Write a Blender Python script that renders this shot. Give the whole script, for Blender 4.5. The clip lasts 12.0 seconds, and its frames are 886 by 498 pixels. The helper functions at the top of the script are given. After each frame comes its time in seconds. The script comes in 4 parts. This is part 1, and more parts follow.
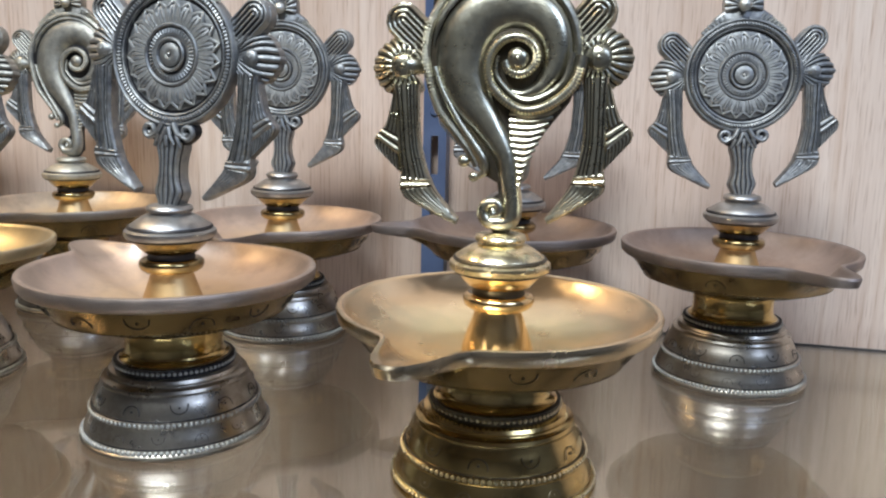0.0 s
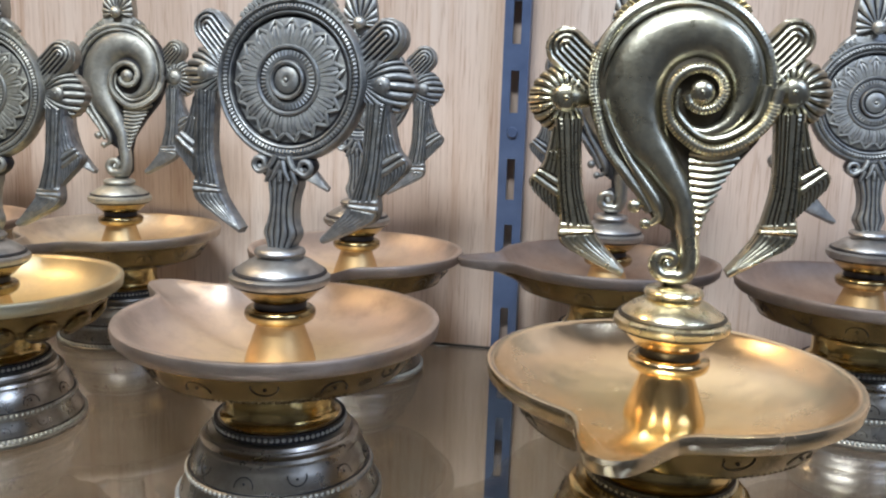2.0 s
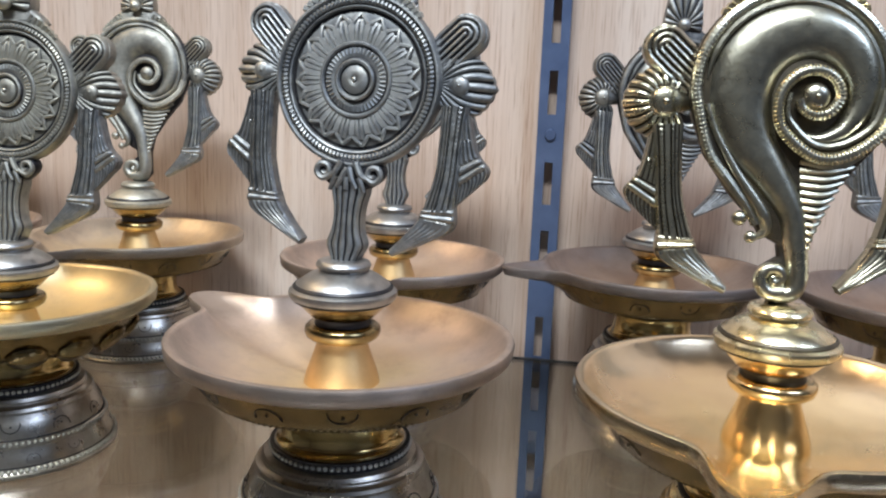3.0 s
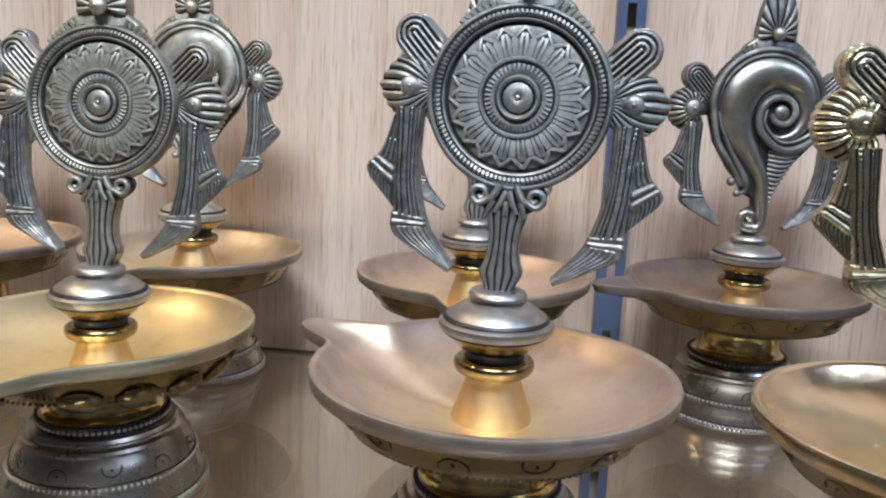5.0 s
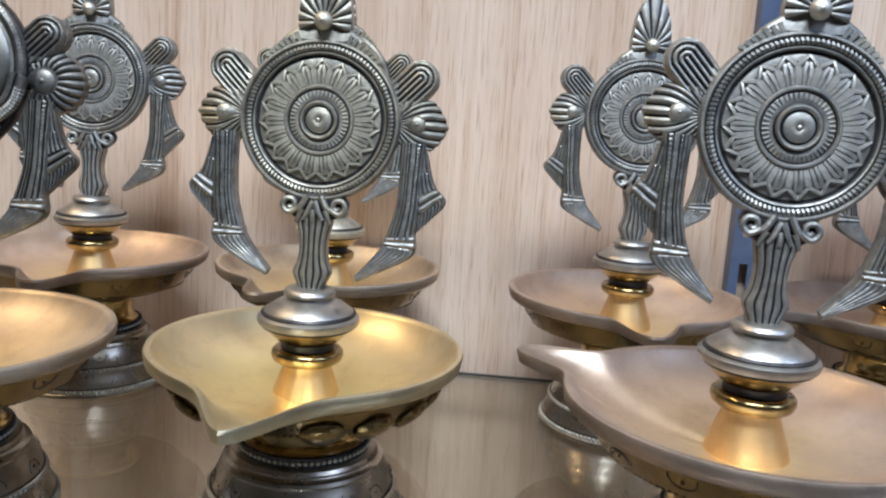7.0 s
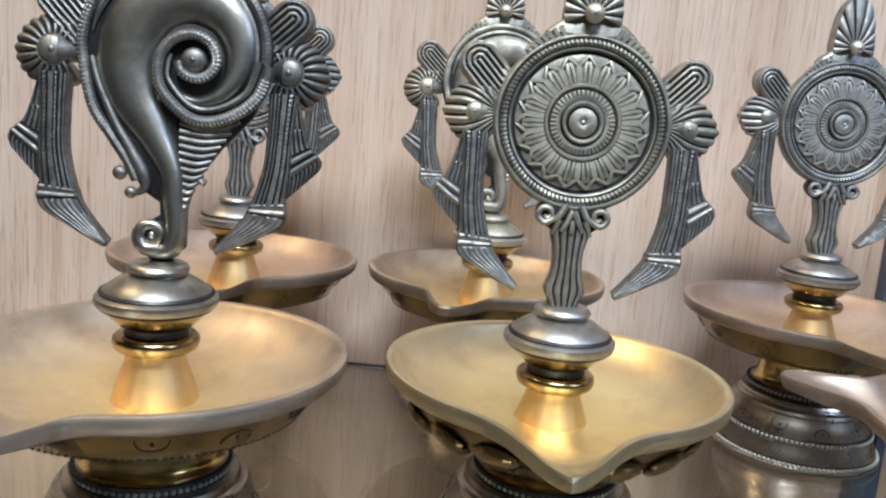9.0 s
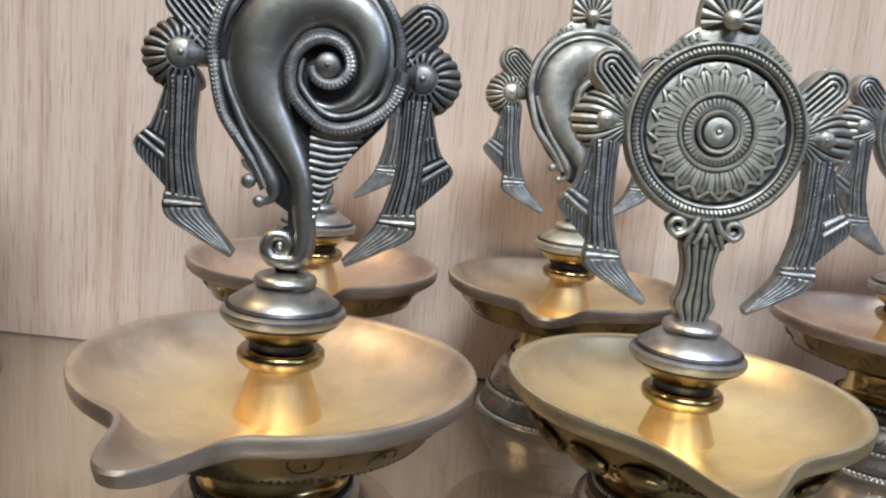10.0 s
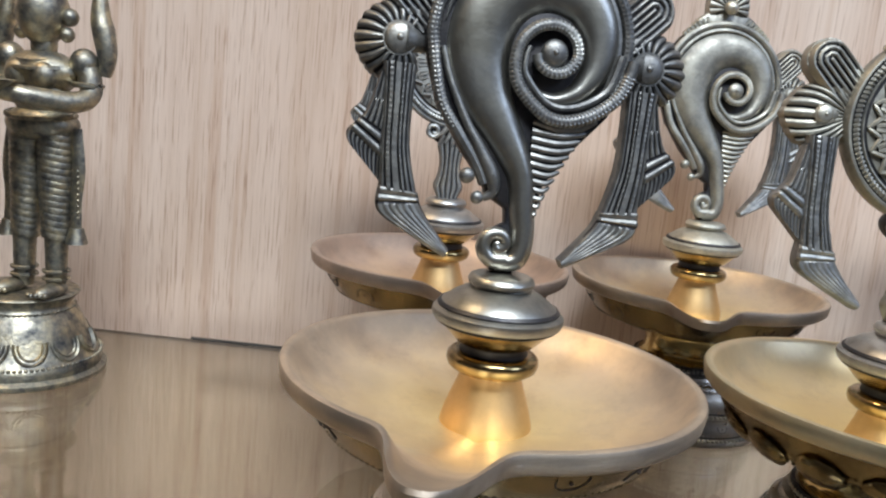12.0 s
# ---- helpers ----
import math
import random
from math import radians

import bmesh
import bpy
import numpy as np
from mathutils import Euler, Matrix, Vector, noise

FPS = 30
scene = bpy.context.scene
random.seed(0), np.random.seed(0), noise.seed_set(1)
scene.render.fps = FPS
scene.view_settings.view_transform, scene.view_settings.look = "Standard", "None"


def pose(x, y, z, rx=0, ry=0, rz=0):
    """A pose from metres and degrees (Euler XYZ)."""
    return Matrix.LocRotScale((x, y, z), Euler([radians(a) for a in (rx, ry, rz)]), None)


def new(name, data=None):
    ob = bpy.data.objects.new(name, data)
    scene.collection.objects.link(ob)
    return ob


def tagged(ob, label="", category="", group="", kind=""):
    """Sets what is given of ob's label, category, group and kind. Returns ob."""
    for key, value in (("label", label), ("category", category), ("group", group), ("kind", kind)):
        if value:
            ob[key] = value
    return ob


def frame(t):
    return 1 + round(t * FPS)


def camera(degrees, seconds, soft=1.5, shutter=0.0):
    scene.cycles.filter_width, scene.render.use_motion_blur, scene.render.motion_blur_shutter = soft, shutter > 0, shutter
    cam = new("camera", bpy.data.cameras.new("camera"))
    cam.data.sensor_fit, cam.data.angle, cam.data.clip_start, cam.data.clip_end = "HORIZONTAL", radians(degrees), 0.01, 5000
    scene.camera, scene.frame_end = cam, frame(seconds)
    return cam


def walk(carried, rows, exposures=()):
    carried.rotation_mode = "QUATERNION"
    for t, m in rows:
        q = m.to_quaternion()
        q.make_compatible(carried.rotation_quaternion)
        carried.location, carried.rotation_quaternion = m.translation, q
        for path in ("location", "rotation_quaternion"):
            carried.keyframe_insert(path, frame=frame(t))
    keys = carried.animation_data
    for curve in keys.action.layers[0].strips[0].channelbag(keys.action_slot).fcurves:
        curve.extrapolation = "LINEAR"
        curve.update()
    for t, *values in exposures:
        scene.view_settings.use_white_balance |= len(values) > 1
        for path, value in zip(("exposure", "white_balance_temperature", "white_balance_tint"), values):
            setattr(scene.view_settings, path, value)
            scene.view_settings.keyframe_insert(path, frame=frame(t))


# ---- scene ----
LENS = 56.8
cam = camera(LENS, 12.0, soft=2.2)
# seconds, x, y, z, yaw, pitch, roll
PATH = [
    (0.0, 0.0000, 0.0000, 0.1481, 12.65, -10.37, 1.30),
    (0.5, -0.0135, 0.0072, 0.1493, 12.50, -10.45, 1.35),
    (1.0, -0.0311, 0.0128, 0.1516, 12.28, -10.40, 1.50),
    (1.5, -0.0503, 0.0185, 0.1553, 11.66, -10.19, 1.71),
    (2.0, -0.0714, 0.0240, 0.1572, 11.06, -10.09, 1.85),
    (2.5, -0.0915, 0.0304, 0.1574, 10.36, -10.13, 1.99),
    (3.0, -0.1103, 0.0389, 0.1572, 9.50, -10.12, 2.20),
    (5.0, -0.1830, 0.0491, 0.1627, 6.11, -10.43, 2.49),
    (5.5, -0.2046, 0.0482, 0.1629, 5.59, -10.53, 2.76),
    (6.0, -0.2272, 0.0495, 0.1632, 4.89, -10.41, 3.01),
    (6.5, -0.2529, 0.0499, 0.1635, 4.50, -10.11, 3.31),
    (7.0, -0.2790, 0.0486, 0.1636, 4.23, -9.91, 3.67),
    (9.0, -0.3831, 0.0695, 0.1578, 2.27, -10.04, 4.86),
    (9.5, -0.4050, 0.0718, 0.1566, 2.21, -9.85, 5.07),
    (10.0, -0.4273, 0.0762, 0.1554, 2.05, -9.80, 5.28),
    (10.5, -0.4476, 0.0819, 0.1524, 1.90, -9.85, 5.59),
    (11.0, -0.4665, 0.0854, 0.1503, 1.66, -9.92, 5.79),
    (11.5, -0.4830, 0.0870, 0.1489, 1.36, -10.01, 5.90),
    (12.0, -0.4980, 0.0879, 0.1474, 1.00, -10.04, 5.95),
]
walk(cam, [(t, pose(x, y, z, 90 + pitch, 0, yaw) @ pose(0, 0, 0, 0, 0, roll)) for t, x, y, z, yaw, pitch, roll in PATH],
     exposures=[(0.0, 0.0), (12.0, 0.0)])

# ---- light ----
world = bpy.data.worlds.new("world")
scene.world = world
world.use_nodes = True
world.node_tree.nodes["Background"].inputs["Color"].default_value = (0.75, 0.85, 1.0, 1)
world.node_tree.nodes["Background"].inputs["Strength"].default_value = 0.05


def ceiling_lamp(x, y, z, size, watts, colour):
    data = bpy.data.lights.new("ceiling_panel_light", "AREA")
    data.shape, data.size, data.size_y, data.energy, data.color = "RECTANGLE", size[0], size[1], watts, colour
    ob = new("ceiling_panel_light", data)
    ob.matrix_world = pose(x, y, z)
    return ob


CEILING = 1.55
FLOOR = -1.05
WALL_Y = 0.566
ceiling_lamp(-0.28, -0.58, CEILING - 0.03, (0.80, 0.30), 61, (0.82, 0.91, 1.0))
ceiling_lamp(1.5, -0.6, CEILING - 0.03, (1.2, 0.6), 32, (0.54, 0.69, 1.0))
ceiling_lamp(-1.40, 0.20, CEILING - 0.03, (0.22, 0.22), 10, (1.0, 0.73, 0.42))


# ---- materials ----
def nodes_of(name):
    m = bpy.data.materials.new(name)
    m.use_nodes = True
    nt = m.node_tree
    return m, nt, nt.nodes["Principled BSDF"]


def add_noise(nt, scale, detail=4.0, rough=0.6, stretch=None):
    tex = nt.nodes.new("ShaderNodeTexNoise")
    tex.inputs["Scale"].default_value, tex.inputs["Detail"].default_value, tex.inputs["Roughness"].default_value = scale, detail, rough
    co = nt.nodes.new("ShaderNodeTexCoord")
    mp = nt.nodes.new("ShaderNodeMapping")
    if stretch:
        mp.inputs["Scale"].default_value = stretch
    nt.links.new(co.outputs["Object"], mp.inputs["Vector"])
    nt.links.new(mp.outputs["Vector"], tex.inputs["Vector"])
    return tex


def ramp(nt, src, stops):
    r = nt.nodes.new("ShaderNodeValToRGB")
    r.color_ramp.elements[0].position, r.color_ramp.elements[0].color = stops[0][0], (*stops[0][1], 1)
    r.color_ramp.elements[1].position, r.color_ramp.elements[1].color = stops[-1][0], (*stops[-1][1], 1)
    for pos, col in stops[1:-1]:
        e = r.color_ramp.elements.new(pos)
        e.color = (*col, 1)
    nt.links.new(src, r.inputs["Fac"])
    return r.outputs["Color"]


def to_range(nt, src, lo, hi, a=0.3, b=0.7):
    n = nt.nodes.new("ShaderNodeMapRange")
    for k, v in zip(("From Min", "From Max", "To Min", "To Max"), (a, b, lo, hi)):
        n.inputs[k].default_value = v
    nt.links.new(src, n.inputs["Value"])
    return n.outputs["Result"]


def bump(nt, bsdf, src, strength, distance):
    b = nt.nodes.new("ShaderNodeBump")
    b.inputs["Strength"].default_value, b.inputs["Distance"].default_value = strength, distance
    nt.links.new(src, b.inputs["Height"])
    nt.links.new(b.outputs["Normal"], bsdf.inputs["Normal"])


def metal(name, light, mid, dark, rough=(0.22, 0.42), patch=55, grain=900, relief=0.15, metallic=1.0, cast=0.0):
    """Cast or turned brass: blotches of tarnish, fine grain, uneven gloss; cast: how rough the casting's skin is."""
    m, nt, bsdf = nodes_of(name)
    blot = add_noise(nt, patch, 6, 0.66)
    fine = add_noise(nt, grain, 3, 0.6)
    skin = add_noise(nt, 260, 4, 0.65)
    nt.links.new(ramp(nt, blot.outputs["Fac"], [(0.3, dark), (0.5, mid), (0.68, light)]), bsdf.inputs["Base Color"])
    bsdf.inputs["Metallic"].default_value = metallic
    gloss = nt.nodes.new("ShaderNodeMath")
    gloss.operation = "ADD"
    nt.links.new(to_range(nt, blot.outputs["Fac"], rough[1], rough[0]), gloss.inputs[0])
    nt.links.new(to_range(nt, skin.outputs["Fac"], -0.02 * cast, 0.03 * cast), gloss.inputs[1])
    nt.links.new(gloss.outputs["Value"], bsdf.inputs["Roughness"])
    sum_ = nt.nodes.new("ShaderNodeMath")
    sum_.operation = "MULTIPLY_ADD"
    nt.links.new(skin.outputs["Fac"], sum_.inputs[0])
    sum_.inputs[1].default_value = cast
    nt.links.new(fine.outputs["Fac"], sum_.inputs[2])
    bump(nt, bsdf, sum_.outputs["Value"], relief, 0.0003)
    return m


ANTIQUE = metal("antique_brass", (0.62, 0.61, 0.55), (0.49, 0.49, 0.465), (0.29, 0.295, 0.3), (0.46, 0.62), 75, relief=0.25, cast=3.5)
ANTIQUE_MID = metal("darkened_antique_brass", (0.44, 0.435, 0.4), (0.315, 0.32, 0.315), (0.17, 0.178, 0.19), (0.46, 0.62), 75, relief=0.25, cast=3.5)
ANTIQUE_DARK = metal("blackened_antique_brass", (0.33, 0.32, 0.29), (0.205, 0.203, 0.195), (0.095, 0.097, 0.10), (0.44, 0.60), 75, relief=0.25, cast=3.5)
PLEAT = metal("pleated_antique_brass", (0.40, 0.395, 0.365), (0.27, 0.275, 0.275), (0.13, 0.137, 0.15), (0.42, 0.58), 110, relief=0.3, cast=4.0)
BODY_DARK = metal("smooth_dark_brass", (0.46, 0.44, 0.375), (0.34, 0.33, 0.295), (0.20, 0.20, 0.195), (0.30, 0.44), 45, relief=0.14, cast=1.0)
WARM = metal("warm_antique_brass", (0.62, 0.585, 0.48), (0.48, 0.46, 0.39), (0.28, 0.27, 0.24), (0.46, 0.62), 75, relief=0.25, cast=3.5)
WARM_MID = metal("warm_darkened_brass", (0.47, 0.45, 0.385), (0.34, 0.33, 0.29), (0.19, 0.186, 0.175), (0.46, 0.62), 75, relief=0.25, cast=3.5)
DEEP_GOLD = metal("deep_golden_brass", (0.84, 0.62, 0.27), (0.66, 0.48, 0.20), (0.38, 0.27, 0.11), (0.12, 0.24), 50, relief=0.06)
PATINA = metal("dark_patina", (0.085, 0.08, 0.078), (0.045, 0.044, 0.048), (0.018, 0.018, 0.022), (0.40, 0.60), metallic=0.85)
ANTIQUE_GOLD = metal("golden_antique_brass", (0.94, 0.83, 0.56), (0.84, 0.73, 0.48), (0.56, 0.48, 0.32), (0.20, 0.36))
GOLD_MID = metal("darkened_golden_brass", (0.68, 0.63, 0.46), (0.52, 0.49, 0.38), (0.27, 0.26, 0.22), (0.22, 0.38), 75, relief=0.2, cast=1.5)
PATINA_GOLD = metal("golden_patina", (0.16, 0.13, 0.08), (0.09, 0.075, 0.055), (0.04, 0.036, 0.034), (0.35, 0.55), metallic=0.85)


def dish_metal(name, heart, field, tarnish, edge, rough=(0.46, 0.60), stains=0.42, wave=0.0):
    """Spun brass dish: golden heart, duller field and a greyed, handled edge, all blotchy."""
    m, nt, bsdf = nodes_of(name)
    co = nt.nodes.new("ShaderNodeTexCoord")
    flat = nt.nodes.new("ShaderNodeVectorMath")
    flat.operation = "MULTIPLY"
    flat.inputs[1].default_value = (16.0, 16.0, 0.0)
    size = nt.nodes.new("ShaderNodeVectorMath")
    size.operation = "LENGTH"
    nt.links.new(co.outputs["Object"], flat.inputs[0])
    nt.links.new(flat.outputs["Vector"], size.inputs[0])
    blot = add_noise(nt, 26, 5, 0.6)
    stain = add_noise(nt, 70, 6, 0.7)
    fine = add_noise(nt, 1100, 3, 0.6)
    wob = nt.nodes.new("ShaderNodeMath")
    wob.operation = "MULTIPLY_ADD"
    wob.inputs[1].default_value = 0.9
    nt.links.new(blot.outputs["Fac"], wob.inputs[0])
    nt.links.new(size.outputs["Value"], wob.inputs[2])
    base = ramp(nt, to_range(nt, wob.outputs["Value"], 0, 1, 0.55, 1.55), [(0.0, heart), (0.42, field), (0.75, tarnish), (0.95, edge)])
    mix = nt.nodes.new("ShaderNodeMix")
    mix.data_type, mix.blend_type = "RGBA", "MULTIPLY"
    mix.inputs["Factor"].default_value = stains
    nt.links.new(base, mix.inputs["A"])
    nt.links.new(ramp(nt, stain.outputs["Fac"], [(0.3, (0.68, 0.64, 0.62)), (0.5, (0.95, 0.95, 0.95)), (0.7, (1, 1, 1))]), mix.inputs["B"])
    nt.links.new(mix.outputs["Result"], bsdf.inputs["Base Color"])
    bsdf.inputs["Metallic"].default_value = 1.0
    nt.links.new(to_range(nt, stain.outputs["Fac"], rough[1], rough[0]), bsdf.inputs["Roughness"])
    swell = add_noise(nt, 34, 2, 0.5)
    relief = nt.nodes.new("ShaderNodeMath")
    relief.operation = "MULTIPLY_ADD"
    relief.inputs[1].default_value = wave
    nt.links.new(swell.outputs["Fac"], relief.inputs[0])
    nt.links.new(fine.outputs["Fac"], relief.inputs[2])
    bump(nt, bsdf, relief.outputs["Value"], 0.1 if not wave else 0.3, 0.0003)
    return m


SATIN = dish_metal("satin_brass_dish", (0.95, 0.77, 0.42), (0.87, 0.71, 0.46), (0.72, 0.60, 0.46), (0.50, 0.42, 0.34), (0.42, 0.58), 0.45)
SATIN_PINK = dish_metal("pinkish_satin_brass_dish", (0.86, 0.69, 0.42), (0.77, 0.61, 0.455), (0.64, 0.515, 0.435), (0.46, 0.38, 0.325), (0.42, 0.58), 0.45)
SATIN_DULL = dish_metal("dull_brown_brass_dish", (0.60, 0.46, 0.34), (0.52, 0.40, 0.325), (0.42, 0.335, 0.29), (0.30, 0.25, 0.225))
SATIN_GOLD = dish_metal("golden_brass_dish", (1.0, 0.80, 0.44), (0.97, 0.77, 0.46), (0.93, 0.73, 0.48), (0.87, 0.71, 0.48), (0.15, 0.30), 0.15, 18.0)
SATIN_YELLOW = dish_metal("yellow_brass_dish", (0.98, 0.82, 0.42), (0.93, 0.77, 0.43), (0.82, 0.69, 0.45), (0.66, 0.58, 0.39), (0.36, 0.48))
COLLAR = metal("grey_collar_brass", (0.47, 0.455, 0.435), (0.37, 0.36, 0.345), (0.22, 0.21, 0.20), (0.34, 0.48), 60, relief=0.2, cast=1.5)
POLISHED = metal("polished_brass", (0.90, 0.68, 0.36), (0.84, 0.61, 0.31), (0.70, 0.49, 0.25), (0.14, 0.24), 40, 800, 0.05)
STEM = metal("satin_stem_brass", (0.72, 0.51, 0.26), (0.63, 0.43, 0.21), (0.50, 0.335, 0.16), (0.38, 0.50), 40, 800, 0.06)
SILVERY = metal("worn_silvery_brass", (0.53, 0.495, 0.44), (0.44, 0.40, 0.34), (0.27, 0.232, 0.185), (0.24, 0.37), 60, 900, 0.12, cast=0.8)
STATUE_BRASS = metal("statue_brass", (0.56, 0.48, 0.32), (0.29, 0.27, 0.22), (0.075, 0.08, 0.088), (0.38, 0.54), 150, relief=0.35, cast=3.0)
# Brass darkened in its colour for the shade and dark reflections under the dishes.
SHADED_BRONZE = metal("shaded_bronze", (0.42, 0.315, 0.15), (0.27, 0.195, 0.09), (0.10, 0.072, 0.038), (0.14, 0.28), 70, 900, 0.12, cast=0.6)


def make_wood():
    m, nt, bsdf = nodes_of("laminate_wood")
    broad = add_noise(nt, 22.0, 4, 0.6, (1, 1, 0.04))
    fine = add_noise(nt, 620.0, 5, 0.7, (1, 1, 0.02))
    streak = add_noise(nt, 1250.0, 2, 0.5, (1, 1, 0.034))
    base = ramp(nt, broad.outputs["Fac"], [(0.3, (0.55, 0.415, 0.325)), (0.5, (0.63, 0.50, 0.415)), (0.7, (0.70, 0.585, 0.50))])
    grain = ramp(nt, fine.outputs["Fac"], [(0.30, (0.70, 0.62, 0.57)), (0.5, (0.95, 0.93, 0.92)), (0.7, (1.0, 1.0, 1.0))])
    line = ramp(nt, streak.outputs["Fac"], [(0.31, (0.56, 0.45, 0.385)), (0.44, (1, 1, 1))])
    band = add_noise(nt, 120.0, 3, 0.6, (1, 1, 0.02))
    stripe = ramp(nt, band.outputs["Fac"], [(0.34, (0.80, 0.71, 0.64)), (0.46, (0.97, 0.96, 0.95)), (0.66, (1.0, 1.0, 1.0))])
    for src, share in ((stripe, 0.7), (grain, 0.5), (line, 0.55)):
        mix = nt.nodes.new("ShaderNodeMix")
        mix.data_type, mix.blend_type = "RGBA", "MULTIPLY"
        mix.inputs["Factor"].default_value = share
        nt.links.new(base, mix.inputs["A"])
        nt.links.new(src, mix.inputs["B"])
        base = mix.outputs["Result"]
    nt.links.new(base, bsdf.inputs["Base Color"])
    bsdf.inputs["Roughness"].default_value = 0.42
    bump(nt, bsdf, fine.outputs["Fac"], 0.12, 0.0004)
    return m


WOOD = make_wood()


def plain(name, a, b, rough, scale=20, metallic=0.0, relief=0.1):
    m, nt, bsdf = nodes_of(name)
    n = add_noise(nt, scale, 5, 0.6)
    nt.links.new(ramp(nt, n.outputs["Fac"], [(0.3, a), (0.7, b)]), bsdf.inputs["Base Color"])
    nt.links.new(to_range(nt, n.outputs["Fac"], rough * 0.85, rough * 1.15), bsdf.inputs["Roughness"])
    bsdf.inputs["Metallic"].default_value = metallic
    bump(nt, bsdf, n.outputs["Fac"], relief, 0.0005)
    return m


STRIP = plain("dark_edge_strip", (0.022, 0.021, 0.02), (0.04, 0.038, 0.036), 0.4, 60)
STEEL = plain("blue_grey_powder_coat", (0.055, 0.08, 0.15), (0.078, 0.112, 0.20), 0.38, 60)
EDGE = plain("green_glass_edge", (0.012, 0.03, 0.026), (0.022, 0.05, 0.042), 0.15, 60)
BROWN_WOOD = plain("brown_wood", (0.20, 0.155, 0.115), (0.28, 0.22, 0.165), 0.5, 12)
PLASTER = plain("shop_wall_paint", (0.13, 0.13, 0.135), (0.17, 0.17, 0.175), 0.8, 3)
CEIL = plain("ceiling_paint", (0.38, 0.375, 0.365), (0.44, 0.43, 0.42), 0.85, 3)
TILE = plain("floor_tile", (0.07, 0.06, 0.055), (0.10, 0.086, 0.075), 0.3, 4)


def make_glass():
    m, nt, bsdf = nodes_of("shelf_glass")
    bsdf.inputs["Base Color"].default_value = (0.50, 0.48, 0.41, 1)
    bsdf.inputs["Transmission Weight"].default_value = 1.0
    bsdf.inputs["IOR"].default_value = 1.52
    dust = add_noise(nt, 35, 5, 0.6)
    nt.links.new(to_range(nt, dust.outputs["Fac"], 0.008, 0.035), bsdf.inputs["Roughness"])
    return m


GLASS = make_glass()


# ---- mesh helpers ----
def mesh_of(bm, material, smooth=True, angle=40):
    me = bpy.data.meshes.new("mesh")
    bmesh.ops.recalc_face_normals(bm, faces=bm.faces)
    grooved = max(f.material_index for f in bm.faces)
    bm.to_mesh(me)
    bm.free()
    for k in range(grooved + 1):
        me.materials.append(material)
    if smooth:
        me.polygons.foreach_set("use_smooth", [True] * len(me.polygons))
        me.set_sharp_from_angle(angle=radians(angle))
    return me


def part(name, data, parent, material=None, m=None, label="", groove=None):
    """One mesh object under its thing; the materials sit on the object, so that alike parts share a mesh. groove: the metal deep in carved lines."""
    ob = new(name, data)
    ob.parent = parent
    if m is not None:
        ob.matrix_basis = m
    if material is not None:
        ob.material_slots[0].link = "OBJECT"
        ob.material_slots[0].material = material
    if groove is not None:
        ob.material_slots[1].link = "OBJECT"
        ob.material_slots[1].material = groove
    if label:
        ob["label"] = label
    return ob


def block(bm, x0, x1, y0, y1, z0, z1):
    v = [bm.verts.new((x, y, z)) for x in (x0, x1) for y in (y0, y1) for z in (z0, z1)]
    for f in ((0, 1, 3, 2), (4, 6, 7, 5), (0, 4, 5, 1), (2, 3, 7, 6), (0, 2, 6, 4), (1, 5, 7, 3)):
        bm.faces.new([v[i] for i in f])


def turned(bm, profile, seg=72, warp=None, angles=None):
    """A turned body: (radius, z) from the lower axis to the upper one."""
    angles = angles or [2 * math.pi * i / seg for i in range(seg)]
    rings = []
    for k, (r, z) in enumerate(profile):
        if r < 1e-6:
            rings.append([bm.verts.new((0, 0, z))])
            continue
        ring = []
        for a in angles:
            rr, zz = warp(k, a, r, z) if warp else (r, z)
            ring.append(bm.verts.new((rr * math.cos(a), rr * math.sin(a), zz)))
        rings.append(ring)
    n = len(angles)
    for lo, hi in zip(rings, rings[1:]):
        for i in range(n):
            j = (i + 1) % n
            if len(lo) == 1 and len(hi) == 1:
                continue
            if len(lo) == 1:
                bm.faces.new((lo[0], hi[j], hi[i]))
            elif len(hi) == 1:
                bm.faces.new((lo[i], lo[j], hi[0]))
            else:
                bm.faces.new((lo[i], lo[j], hi[j], hi[i]))


def spline(points, n=6, closed=False):
    """A smooth line through a few points."""
    pts = [Vector(p) for p in points]
    out, count = [], len(pts)
    for i in range(count if closed else count - 1):
        p0 = pts[(i - 1) % count] if closed or i else pts[0]
        p1, p2 = pts[i], pts[(i + 1) % count]
        p3 = pts[(i + 2) % count] if closed or i + 2 < count else pts[-1]
        for k in range(n):
            t = k / n
            out.append(0.5 * ((2 * p1) + (p2 - p0) * t + (2 * p0 - 5 * p1 + 4 * p2 - p3) * t * t + (3 * p1 - p0 - 3 * p2 + p3) * t ** 3))
    if not closed:
        out.append(pts[-1])
    return out


